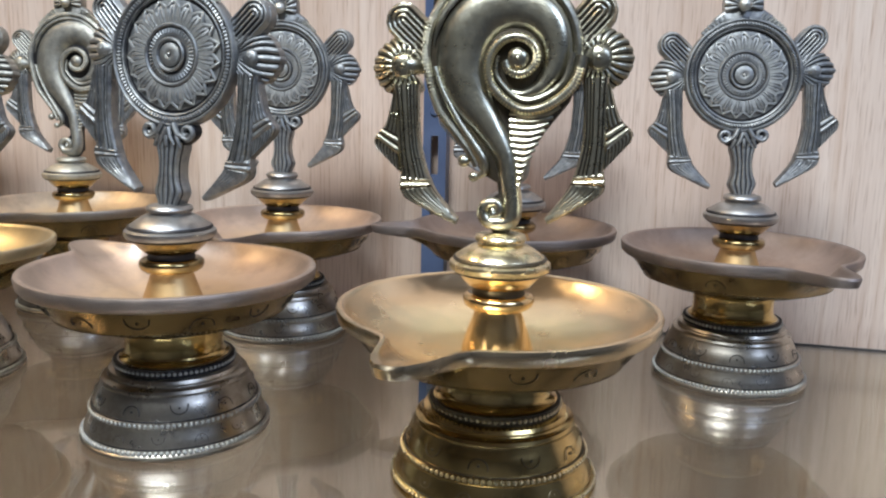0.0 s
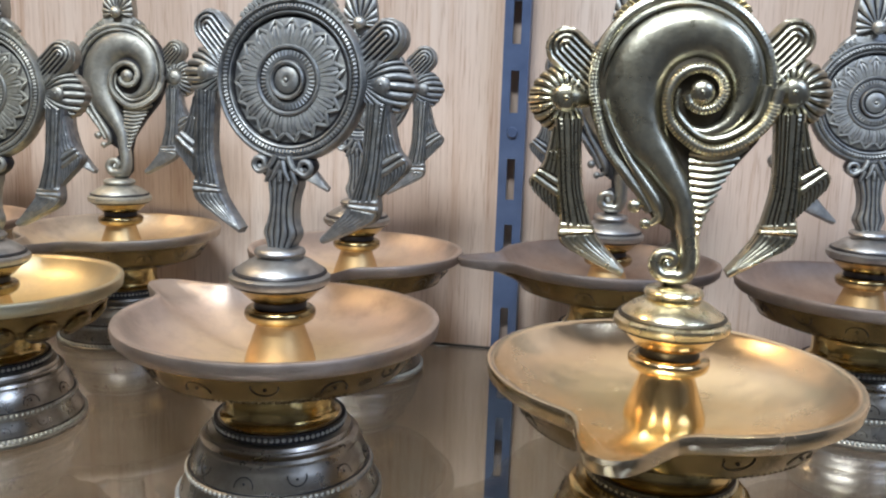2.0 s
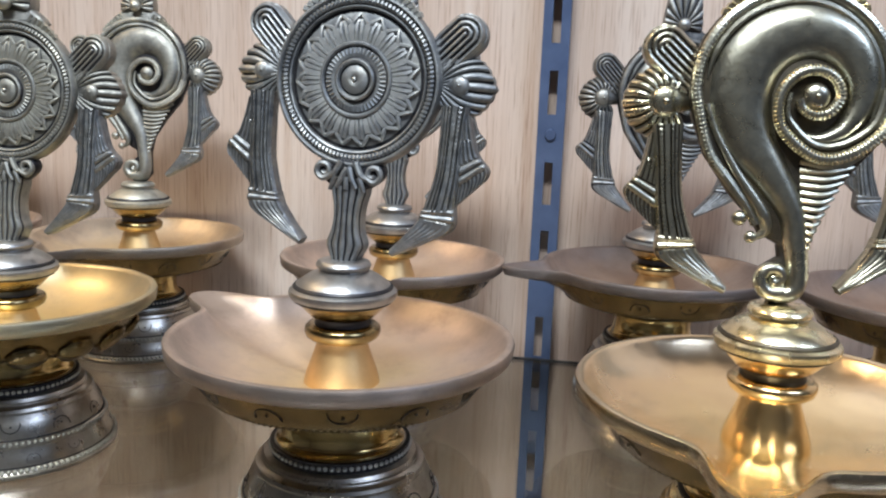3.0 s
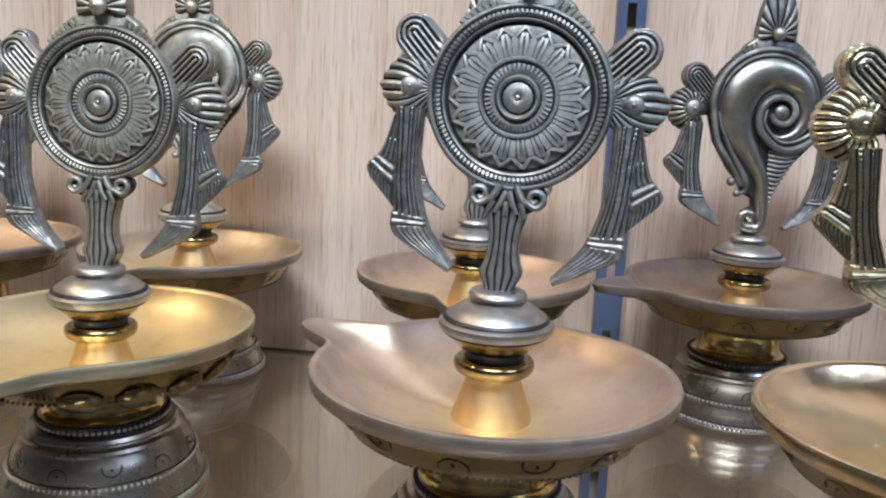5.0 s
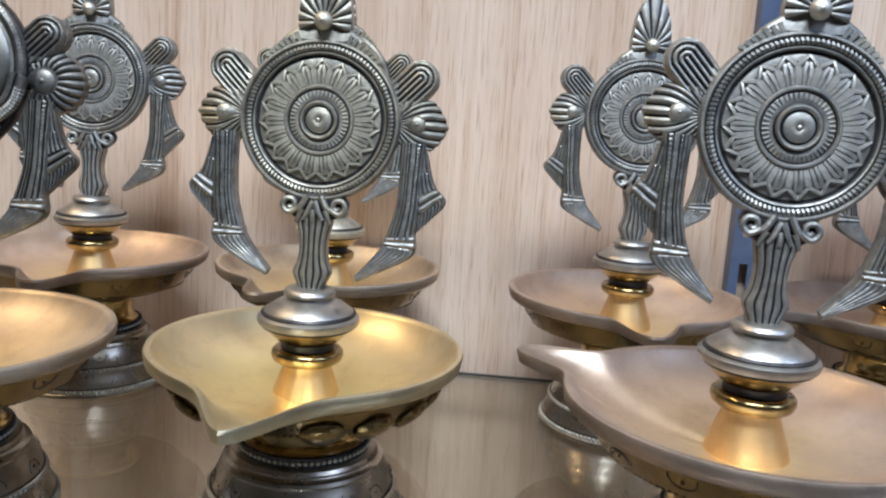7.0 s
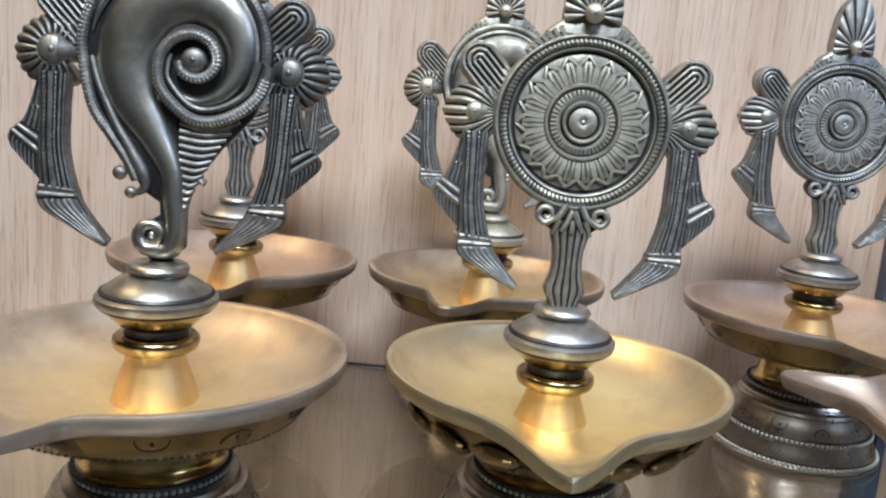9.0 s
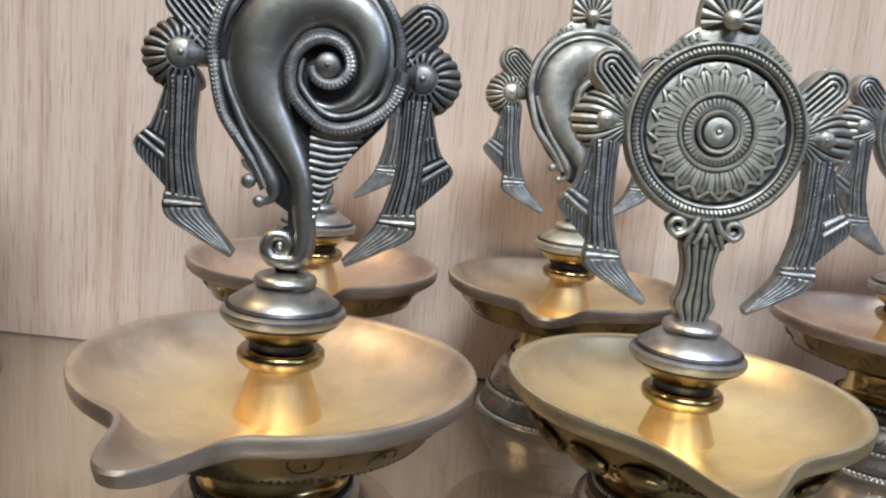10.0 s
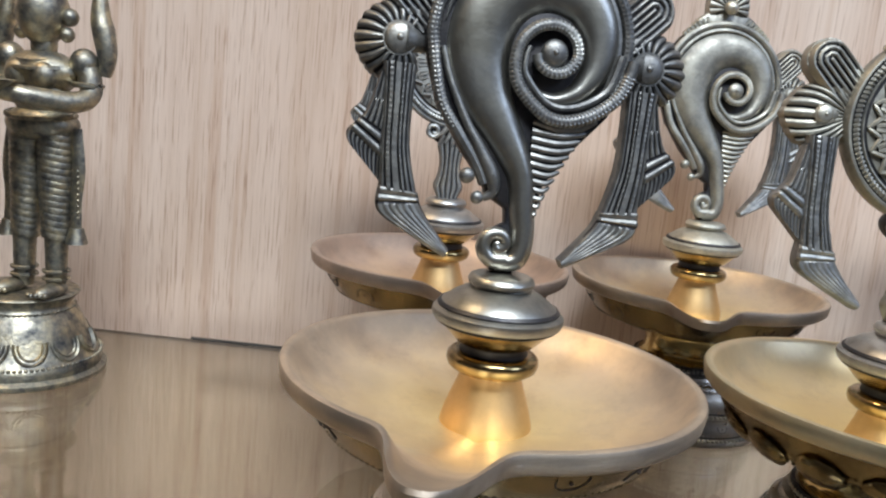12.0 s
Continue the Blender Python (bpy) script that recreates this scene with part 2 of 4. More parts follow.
def tube(bm, line, radius, seg=6, flat=1.0, closed=False):
    """A rounded rod along a line in the x-z plane (line: Vectors x, z, with an optional depth)."""
    pts = [Vector((p[0], p[2] if len(p) > 2 else 0.0, p[1])) for p in line]
    n = len(pts)
    rad = radius if callable(radius) else (lambda s: radius)
    rings = []
    for i, p in enumerate(pts):
        a = pts[(i - 1) % n] if closed else pts[max(i - 1, 0)]
        b = pts[(i + 1) % n] if closed else pts[min(i + 1, n - 1)]
        d = (b - a).normalized()
        side = Vector((d.z, 0, -d.x))
        if side.length < 1e-6:
            side = Vector((1, 0, 0))
        side.normalize()
        out = d.cross(side)
        r = rad(i / (n - 1))
        rings.append([bm.verts.new(p + side * r * math.cos(2 * math.pi * k / seg) + out * r * flat * math.sin(2 * math.pi * k / seg)) for k in range(seg)])
    for i in range(n if closed else n - 1):
        lo, hi = rings[i], rings[(i + 1) % n]
        for k in range(seg):
            bm.faces.new((lo[k], lo[(k + 1) % seg], hi[(k + 1) % seg], hi[k]))
    if not closed:
        bm.faces.new(rings[0])
        bm.faces.new(rings[-1][::-1])


def slab(bm, outline, front, back, edge):
    """A flat casting with a rounded edge: outline as (x, z), depth from front to back along y."""
    pts = [Vector(p) for p in outline]
    n = len(pts)
    area = sum(pts[i].x * pts[(i + 1) % n].y - pts[(i + 1) % n].x * pts[i].y for i in range(n))
    s = 1 if area > 0 else -1
    loops = []
    for y, inset in ((back, edge * 0.8), (back - edge, 0.0), (front + edge, 0.0), (front + edge * 0.3, edge * 0.35), (front, edge)):
        ring = []
        for i in range(n):
            d = (pts[(i + 1) % n] - pts[i - 1]).normalized()
            q = pts[i] + Vector((-d.y, d.x)) * inset * s
            ring.append(bm.verts.new((q.x, y, q.y)))
        loops.append(ring)
    for lo, hi in zip(loops, loops[1:]):
        for i in range(n):
            bm.faces.new((lo[i], lo[(i + 1) % n], hi[(i + 1) % n], hi[i]))
    bm.faces.new(loops[0][::-1])
    bm.faces.new(loops[-1])


def ball(bm, x, y, z, r, flat=1.0, sub=1):
    bmesh.ops.create_icosphere(bm, subdivisions=sub, radius=r, matrix=Matrix.Translation((x, y, z)) @ Matrix.Diagonal((1, flat, 1, 1)))


def mm(points):
    return [tuple(c * 0.001 for c in p) for p in points]


# ---- setting ----
def structure(name, bm, material, label, category):
    return tagged(new(name, mesh_of(bm, material, False)), label, category, kind="structure")


bm = bmesh.new()
block(bm, -3.2, 3.2, WALL_Y, WALL_Y + 0.018, FLOOR, CEILING)
structure("wall_back", bm, WOOD, "pinkish-beige wood-grain laminate panel behind the glass shelf", "wall")
for name, box in (("wall_left", (-3.3, -3.2, -3.0, WALL_Y + 0.1)), ("wall_right", (3.2, 3.3, -3.0, WALL_Y + 0.1)), ("wall_front", (-3.3, 3.3, -3.1, -3.0))):
    bm = bmesh.new()
    block(bm, *box, FLOOR, CEILING)
    structure(name, bm, PLASTER, "plain grey painted shop wall", "wall")
bm = bmesh.new()
block(bm, -3.3, 3.3, -3.1, WALL_Y + 0.1, FLOOR - 0.05, FLOOR)
structure("floor", bm, TILE, "plain dark brown tiled shop floor", "floor")
bm = bmesh.new()
block(bm, -3.3, 3.3, -3.1, WALL_Y + 0.1, CEILING, CEILING + 0.05)
structure("ceiling", bm, CEIL, "plain pale grey painted shop ceiling", "ceiling")


def make_shelf(z, front, back, name, label):
    bm = bmesh.new()
    block(bm, -1.05, 0.62, front, back, z - 0.008, z)
    bmesh.ops.bevel(bm, geom=bm.edges[:], offset=0.0008, segments=2, affect="EDGES")
    ob = tagged(new(name, mesh_of(bm, GLASS)), label, "shelf")
    ob.visible_shadow = False
    return ob


SHELF_BACK = 0.538
shelf = make_shelf(0.0, 0.16, SHELF_BACK, "glass_shelf", "clear greenish glass shelf carrying rows of brass lamps")
bm = bmesh.new()
block(bm, -0.645, 0.62, SHELF_BACK + 0.0004, SHELF_BACK + 0.0022, -0.0078, 0.0006)
part("edge_strip", mesh_of(bm, STRIP, False), shelf, label="dark strip along the glass edge")
bm = bmesh.new()
block(bm, -1.05, 0.62, 0.1592, 0.1599, -0.0076, -0.0004)
part("polished_edge", mesh_of(bm, EDGE, False), shelf, label="green polished glass edge")
bm = bmesh.new()
block(bm, -1.05, 0.62, 0.16, SHELF_BACK, -0.40, -0.38)
bmesh.ops.bevel(bm, geom=bm.edges[:], offset=0.001, segments=2, affect="EDGES")
tagged(new("lower_shelf", mesh_of(bm, BROWN_WOOD)), "brown wood shelf dimly seen below the glass shelf", "shelf")


# ---- slotted steel upright ----
def make_upright(x):
    root = tagged(new("shelf_upright"), "blue-grey slotted steel shelf upright on the wood panel", "shelf upright")
    w, d, z0, z1 = 0.0165, 0.012, -0.95, 1.3
    front = WALL_Y - d
    root.matrix_basis = pose(x, 0, 0)
    bm = bmesh.new()
    block(bm, -w / 2, -w / 2 + 0.0015, front, WALL_Y - 0.0005, z0, z1)
    block(bm, w / 2 - 0.0015, w / 2, front, WALL_Y - 0.0005, z0, z1)
    sw = 0.0052
    block(bm, -w / 2 + 0.0015, -sw / 2, front, front + 0.0015, z0, z1)
    block(bm, sw / 2, w / 2 - 0.0015, front, front + 0.0015, z0, z1)
    edges = [z0]
    for k in range(-14, 18):
        z = SCREW_Z + UPRIGHT_PITCH * k
        for low in (0.0125, 0.0555):
            edges += [z + low, z + low + 0.0265]
    edges.append(z1)
    for lo, hi in zip(edges[::2], edges[1::2]):
        if hi > lo:
            block(bm, -sw / 2, sw / 2, front, front + 0.0015, lo, hi)
    part("channel", mesh_of(bm, STEEL, False), root)
    bm = bmesh.new()
    bmesh.ops.create_cone(bm, cap_ends=True, segments=20, radius1=0.0036, radius2=0.003, depth=0.0016, matrix=pose(0.0, front - 0.0008, SCREW_Z, 90))
    part("screw", mesh_of(bm, STEEL), root)
    return root


UPRIGHT_PITCH, SCREW_Z = 0.099, 0.140
make_upright(-0.132)



# ---- brass lamps ----
RIM_Z = 0.0725
MESHES = {}


def cached(key, build, material):
    if key not in MESHES:
        bm = bmesh.new()
        build(bm)
        MESHES[key] = mesh_of(bm, material)
    return MESHES[key]


def build_base(bm):
    turned(bm, mm([(0, 0), (40.2, 0), (41, 0.8), (41, 2.0), (40, 2.6), (39.4, 3.6), (39.2, 5.2), (38.0, 8.5), (36.8, 11.2), (36.6, 12.0), (36.9, 12.6), (36.4, 14.6),
                   (35.2, 15.2), (34.6, 18.0), (33.0, 21.5), (31.6, 24.0), (31.4, 24.6), (31.6, 25.2), (31.0, 26.4), (29.0, 27.0), (28.6, 27.6), (28.8, 28.6), (28.0, 29.8),
                   (26.2, 30.2), (25.2, 30.6), (25.0, 33.6), (23.6, 34.4), (0, 34.4)]))


def build_beads(r, z, n, size):
    def build(bm):
        for i in range(n):
            a = 2 * math.pi * i / n
            bmesh.ops.create_icosphere(bm, subdivisions=1, radius=size, matrix=Matrix.Translation((r * math.cos(a), r * math.sin(a), z)))
    return build


def build_channel(r, z, high):
    """A blackened ring sunk beside a row of beads."""
    def build(bm):
        turned(bm, [(r - 0.002, z - high / 2), (r, z - high / 2), (r + 0.0001, z), (r, z + high / 2), (r - 0.002, z + high / 2)], 72)
    return build


def cone_frame(r0, z0, r1, z1, t, a):
    """A pose on a cone's outside: x along the circle, y up the slope, z outwards."""
    r, z = r0 + (r1 - r0) * t, z0 + (z1 - z0) * t
    up = Vector(((r1 - r0) * math.cos(a), (r1 - r0) * math.sin(a), z1 - z0)).normalized()
    along = Vector((-math.sin(a), math.cos(a), 0))
    out = along.cross(up)
    m = Matrix((along, up, out)).transposed().to_4x4()
    m.translation = (r * math.cos(a), r * math.sin(a), z)
    return m


def arc_tube(bm, m, cx, cy, r, a0, a1, rad, n=12):
    rings = []
    for i in range(n + 1):
        a = a0 + (a1 - a0) * i / n
        c, d = Vector((cx + r * math.cos(a), cy + r * math.sin(a), 0)), Vector((math.cos(a), math.sin(a), 0))
        rings.append([bm.verts.new(m @ (c + d * rad * math.cos(q) + Vector((0, 0, rad * math.sin(q))))) for q in (0, 1.57, 3.14, 4.71)])
    for lo, hi in zip(rings, rings[1:]):
        for k in range(4):
            bm.faces.new((lo[k], lo[(k + 1) % 4], hi[(k + 1) % 4], hi[k]))


def build_scrolls(r0, z0, r1, z1, n, size, gap=0.0):
    """Engraved half discs with a dot, standing and hanging by turns, round a tapered band."""
    def build(bm):
        for i in range(n):
            a = 2 * math.pi * (i + 0.25) / n
            if min(a, 2 * math.pi - a) < gap:
                continue
            up = i % 2 == 0
            m = cone_frame(r0, z0, r1, z1, 0.30 if up else 0.70, a)
            start = 0.0 if up else math.pi
            arc_tube(bm, m, 0, 0, size, start - 0.15, start + math.pi + 0.15, size * 0.055)
            bmesh.ops.create_icosphere(bm, subdivisions=1, radius=size * 0.15, matrix=m @ Matrix.Translation((0, size * (0.3 if up else -0.3), 0)))
    return build


def build_waist(bm):
    turned(bm, mm([(0, 33.8), (23.4, 33.8), (23.6, 34.6), (22.2, 35.6), (21.2, 37.5), (21.0, 41), (21.4, 45), (22.6, 48), (24.6, 49.2), (0, 49.2)]))


SPOUT_ANGLES = sorted({round(-math.pi + 2 * math.pi * i / 84, 5) for i in range(84)} | {round(-0.5 + i / 40, 5) for i in range(41)})


def spout_shape(a, reach, width, power):
    a = (a + math.pi) % (2 * math.pi) - math.pi
    return reach * math.exp(-((abs(a) / width) ** power))


def build_dish(piece, radius, depth, reach, width, power):
    """A turned dish whose rim runs out into a pouring lip at angle 0."""
    under = mm([(24, 49.6), (30, 49.2), (32, 50), (41, 51.2), (43, 52.4), (48.6, 54.0), (49.8, 55.4), (53.4, 60.2), (56.4, 65.0), (57.2, 66.2), (58.6, 66.4)])
    bowl = mm([(57.0, 66.0), (60.4, 66.2), (61.9, 67.6), (62.5, 71.2), (62.1, 72.3), (60.8, 72.6), (59.7, 72.2), (58.7, 71.0), (55.4, 66.6), (49.5, 62.2), (40, 58.4), (28, 55.4), (16, 54.2), (0, 54.0)])
    gain_under = [0, 0, 0, 0, 0, 0.0, 0.0, 0.08, 0.36, 0.46, 0.56]
    gain_bowl = [0.7, 0.85, 0.97, 1, 0.99, 0.95, 0.91, 0.86, 0.66, 0.36, 0.1, 0, 0, 0]

    def warp_under(k, a, r, z):
        s = spout_shape(a, reach, width, power)
        return r * radius / 0.0625 + s * gain_under[k], z - 0.0022 * gain_under[k] * s / reach

    def warp_bowl(k, a, r, z):
        s = spout_shape(a, reach, width, power)
        rr = r * radius / 0.0625 + s * gain_bowl[k]
        if k < 5:
            return rr, z + (0.0006 * s / reach if k < 2 else 0)
        zz = z - (RIM_Z - z) / 0.0185 * (depth - 0.0185) - 0.0012 * s / reach
        if k in (8, 9):
            zz += 0.0022 * s / reach
        return rr, zz

    def build(bm):
        turned(bm, bowl if piece == "bowl" else under, warp=warp_bowl if piece == "bowl" else warp_under, angles=SPOUT_ANGLES)
    return build


def build_cone(bm):
    turned(bm, mm([(0, 50), (13.9, 50), (13.9, 54.6), (13.7, 55.6), (12.8, 59.0), (11.2, 63.4), (9.8, 67.4), (9.1, 70.0), (8.9, 71.4), (0, 71.4)]), 48)


def build_ring(bm):
    turned(bm, mm([(0, 70.6), (9.6, 70.6), (11.6, 71.0), (13.2, 72.2), (13.8, 73.8), (13.6, 75.4), (12.6, 76.4), (10.6, 76.8), (0, 76.8)]), 48)


def build_groove(bm):
    turned(bm, mm([(0, 76.4), (10.4, 76.4), (9.9, 78.0), (10.6, 79.8), (0, 79.8)]), 40)


def build_cup(bm):
    turned(bm, mm([(0, 79), (10.4, 79), (12.0, 80.0), (13.6, 81.6), (16.6, 84.8), (17.4, 85.6), (0, 85.6)]), 56)


def build_collar(bm):
    turned(bm, mm([(0, 85.3), (17.2, 85.4), (18.9, 86.2), (19.5, 87.6), (19.3, 89.0), (18.0, 90.0), (17.2, 90.2), (0, 90.2)]), 64)


def build_collar_line(bm):
    turned(bm, mm([(0, 90.0), (17.9, 89.9), (18.1, 90.5), (17.5, 91.2), (0, 91.2)]), 56)
    turned(bm, mm([(0, 84.9), (17.3, 84.9), (17.9, 85.3), (17.9, 85.9), (0, 85.9)]), 56)


def build_shoulder(bm):
    turned(bm, mm([(0, 90.6), (17.2, 90.6), (16.9, 91.4), (13.0, 94.2), (10.0, 95.8), (8.6, 96.2), (8.4, 96.8), (9.6, 97.2), (9.9, 98.2), (9.3, 99.4), (8.0, 100.0), (0, 100.2)]), 56)


# finial pieces, x to the viewer's right, front towards -y, millimetres above the shelf
HUB = 163.0


def even(points, n):
    """n + 1 points at even steps along a smooth line."""
    fine = spline([Vector(p) for p in points], 10)
    run = [0.0]
    for a, b in zip(fine, fine[1:]):
        run.append(run[-1] + (b - a).length)
    out, k = [], 0
    for i in range(n + 1):
        s = run[-1] * i / n
        while k < len(run) - 2 and run[k + 1] < s:
            k += 1
        out.append(fine[k].lerp(fine[k + 1], (s - run[k]) / max(run[k + 1] - run[k], 1e-9)))
    return out


def smooth_step(x):
    x = min(max(x, 0.0), 1.0)
    return x * x * (3 - 2 * x)


def ridges(x, n):
    """Rounded ridges side by side, 0 in the grooves and 1 on the crests, for x from 0 to 1."""
    return abs(math.sin(math.pi * n * x)) ** 0.75


def carved(bm, grid, back, closed=False):
    """A carved casting from rows of (x, z, height, in a groove) in millimetres: front face, side walls and back; grooves take the second material."""
    rows = [[bm.verts.new((x * 0.001, -h * 0.001, z * 0.001)) for x, z, h, g in row] for row in grid]
    nu, nv = len(rows), len(rows[0])
    for i in range(nu - (0 if closed else 1)):
        k = (i + 1) % nu
        for j in range(nv - 1):
            f = bm.faces.new((rows[i][j], rows[i][j + 1], rows[k][j + 1], rows[k][j]))
            cells = (grid[i][j], grid[i][j + 1], grid[k][j + 1], grid[k][j])
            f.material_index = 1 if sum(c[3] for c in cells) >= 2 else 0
    if closed:
        rim = [row[-1] for row in rows]
    else:
        rim = [rows[0][j] for j in range(nv)] + [rows[i][-1] for i in range(1, nu)] + [rows[-1][j] for j in range(nv - 2, -1, -1)] + [rows[i][0] for i in range(nu - 2, 0, -1)]
    low = [bm.verts.new((v.co.x, back * 0.001, v.co.z)) for v in rim]
    n = len(rim)
    for i in range(n):
        bm.faces.new((rim[i], rim[(i + 1) % n], low[(i + 1) % n], low[i]))
    bm.faces.new(low)


def ruled(bm, left, right, nu, nv, shape, side=1, back=3.0, edge=0.8):
    """A strip between two edges; shape(u, v, s, d) gives the height and whether it is a groove (s, d: millimetres along and across)."""
    a, b = even(left, nu), even(right, nu)
    grid = []
    run = 0.0
    for i in range(nu + 1):
        if i:
            run += ((a[i] + b[i]) / 2 - (a[i - 1] + b[i - 1]) / 2).length
        wide, row = (b[i] - a[i]).length, []
        for j in range(nv + 1):
            v = j / nv
            p = a[i].lerp(b[i], v)
            h, g = shape(i / nu, v, run, (v - 0.5) * wide)
            fall = 1 - smooth_step(min(v, 1 - v) * wide / edge)
            row.append((p.x * side, p.y, h - 0.9 * fall, g))
        grid.append(row)
    carved(bm, grid, back)


def build_rosette(side, heart, reach, spread, count):
    """A fan of curved ridges; heart: its root's distance from the axis, reach: the fan's radius at bearings 0, half and full spread."""
    def build(bm):
        na, nr, grid = count * 8, 9, []
        for i in range(na + 1):
            u = 2 * i / na - 1
            a = radians(spread) * u
            k = abs(u)
            far = reach[0] + (reach[1] - reach[0]) * min(k * 2, 1) + (reach[2] - reach[1]) * max(k * 2 - 1, 0)
            crest = ridges(i / na, count)
            row = []
            for j in range(nr + 1):
                t = j / nr
                r = 1.6 + (far + 0.45 * crest - 1.6) * t
                q = a * (1 - 0.16 * t * (1 - 0.5 * k)) + 0.10 * math.sin(math.pi * t) * (1 if a > 0 else -1) * min(k * 4, 1)
                dome = 2.6 + 2.6 * math.sin(math.pi * (0.22 + 0.74 * t)) - 1.6 * t ** 4
                cut = 0.3 + 0.9 * smooth_step(t * 3)
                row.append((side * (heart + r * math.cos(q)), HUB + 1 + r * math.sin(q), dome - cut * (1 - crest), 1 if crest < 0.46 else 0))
            grid.append(row)
        carved(bm, grid, 4.2)
    return build


def build_boss(side, middle, size):
    def build(bm):
        x, z = side * middle * 0.001, (HUB + 1) * 0.001
        front = 0.0052 if size < 0.004 else 0.0050
        ball(bm, x, -front, z, size, 0.38, 3)
        ball(bm, x, -front - size * 0.36, z, size * 0.22, 0.6, 2)
        r = size * 1.02
        tube(bm, [(x + r * math.cos(math.pi * k / 12), z + r * math.sin(math.pi * k / 12), 0.0002 - front) for k in range(24)], size * 0.11, 6, closed=True)
    return build


def build_neck(side, middle, size):
    """The short bud that joins the boss to the emblem's edge."""
    def build(bm):
        z = (HUB + 1) * 0.001
        tube(bm, spline([(side * 0.0270, z, -0.0005), (side * (middle - 4.5) * 0.001, z, -0.0030), (side * (middle - 1.0) * 0.001, z, -0.0046)], 4), lambda s: size * (0.55 + 0.40 * s), 10, 0.7)
    return build


def build_lobe(side):
    """A rounded leaf of nested ridges."""
    axis, across = Vector((0.69, 0.724)), Vector((0.724, -0.69))
    foot, wide, long = Vector((26.2, HUB + 7.2)), 7.0, 22.0

    def build(bm):
        nu, nv, grid = 44, 30, []
        for i in range(nu + 1):
            s = long * (1 - (1 - i / nu) ** 1.35) if i < nu else long * 0.9995
            cap = s - (long - wide)
            w = (wide - 0.9 * max(0.0, 1 - s / 9)) if cap < 0 else math.sqrt(max(wide * wide - cap * cap, 0.01))
            row = []
            for j in range(nv + 1):
                d = w * (2 * j / nv - 1)
                out = math.hypot(d, max(0.0, s - (long - wide)))
                crest = abs(math.cos(math.pi * out / 1.9)) ** 0.75
                fall = 1 - smooth_step((wide - out) / 1.2)
                p = foot + axis * s + across * d
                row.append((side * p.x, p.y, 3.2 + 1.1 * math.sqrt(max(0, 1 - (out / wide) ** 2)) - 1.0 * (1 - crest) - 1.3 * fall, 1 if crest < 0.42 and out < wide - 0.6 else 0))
            grid.append(row)
        carved(bm, grid, 3.4)
    return build


RIBBON_INNER, RIBBON_OUTER = [(31.0, 157), (31.2, 146), (30.6, 133), (27.4, 120.4)], [(40.5, 157), (39.6, 145), (39.2, 132), (38.4, 121.4)]
FLAP_INNER, FLAP_OUTER = [(37.8, 157), (38.2, 145), (38.9, 132), (38.5, 123.2)], [(41.2, 153.6), (44.4, 142.4), (49.0, 136.8), (48.2, 133.2)]
TIP_INNER, TIP_OUTER = [(27.3, 121.2), (25.6, 116.8), (21.4, 111.2), (16.6, 105.6)], [(38.6, 122.4), (38.2, 114.8), (28.2, 108.6), (17.8, 103.2)]


RIBBON_LINES = (0.15, 0.29, 0.42, 0.66, 0.84)


def build_ribbon(side):
    """Broad pleats between engraved lines, with one beaded cord."""
    def shape(u, v, s, d):
        near = min(abs(v - x) for x in RIBBON_LINES) * 9.0
        cut = 1 - smooth_step(near / 0.34)
        h = 2.5 + 0.7 * math.sin(math.pi * v) - 0.85 * cut
        if 0.29 < v < 0.42 or 0.66 < v < 0.84:
            h += 0.5 * (1 - cut) * (0.55 + 0.45 * abs(math.sin(math.pi * s / 1.5)))
        return h, 1 if cut > 0.6 else 0

    def build(bm):
        ruled(bm, RIBBON_INNER, RIBBON_OUTER, 72, 50, shape, side)
    return build


def build_flap(side):
    def shape(u, v, s, d):
        if u < 0.60:
            crest = ridges(v, 3 + int(3 * u))
            return 1.3 + 0.7 * crest, 1 if crest < 0.36 else 0
        if u < 0.80:
            crest = ridges((u - 0.60) / 0.20, 2)
            return 1.5 + 1.0 * crest, 1 if crest < 0.36 else 0
        crest = ridges(v, 8)
        return 1.3 + 0.4 * crest, 1 if crest < 0.25 else 0

    def build(bm):
        ruled(bm, FLAP_INNER, FLAP_OUTER, 50, 32, shape, side)
    return build


def build_tip(side):
    def shape(u, v, s, d):
        if u < 0.17:
            crest = ridges(u / 0.17, 2)
            return 2.2 + 1.0 * crest, 1 if crest < 0.36 else 0
        crest = ridges(v, 7) if u < 0.7 else 1 - (1 - ridges(v, 7)) * (1 - u) / 0.3
        return 2.1 + 0.3 * crest + 0.6 * math.sin(math.pi * v), 1 if crest < 0.16 and u < 0.5 else 0

    def build(bm):
        ruled(bm, TIP_INNER, TIP_OUTER, 54, 32, shape, side)
    return build


def build_crown(bm):
    pts = spline([(-13, HUB + 27.5), (-15.5, HUB + 29.5), (-11.5, HUB + 33), (-8.5, HUB + 34.5), (0, HUB + 37), (8.5, HUB + 34.5), (11.5, HUB + 33), (15.5, HUB + 29.5), (13, HUB + 27.5)], 3, True)
    slab(bm, mm([tuple(p) for p in pts]), -0.0026, 0.0042, 0.0016)


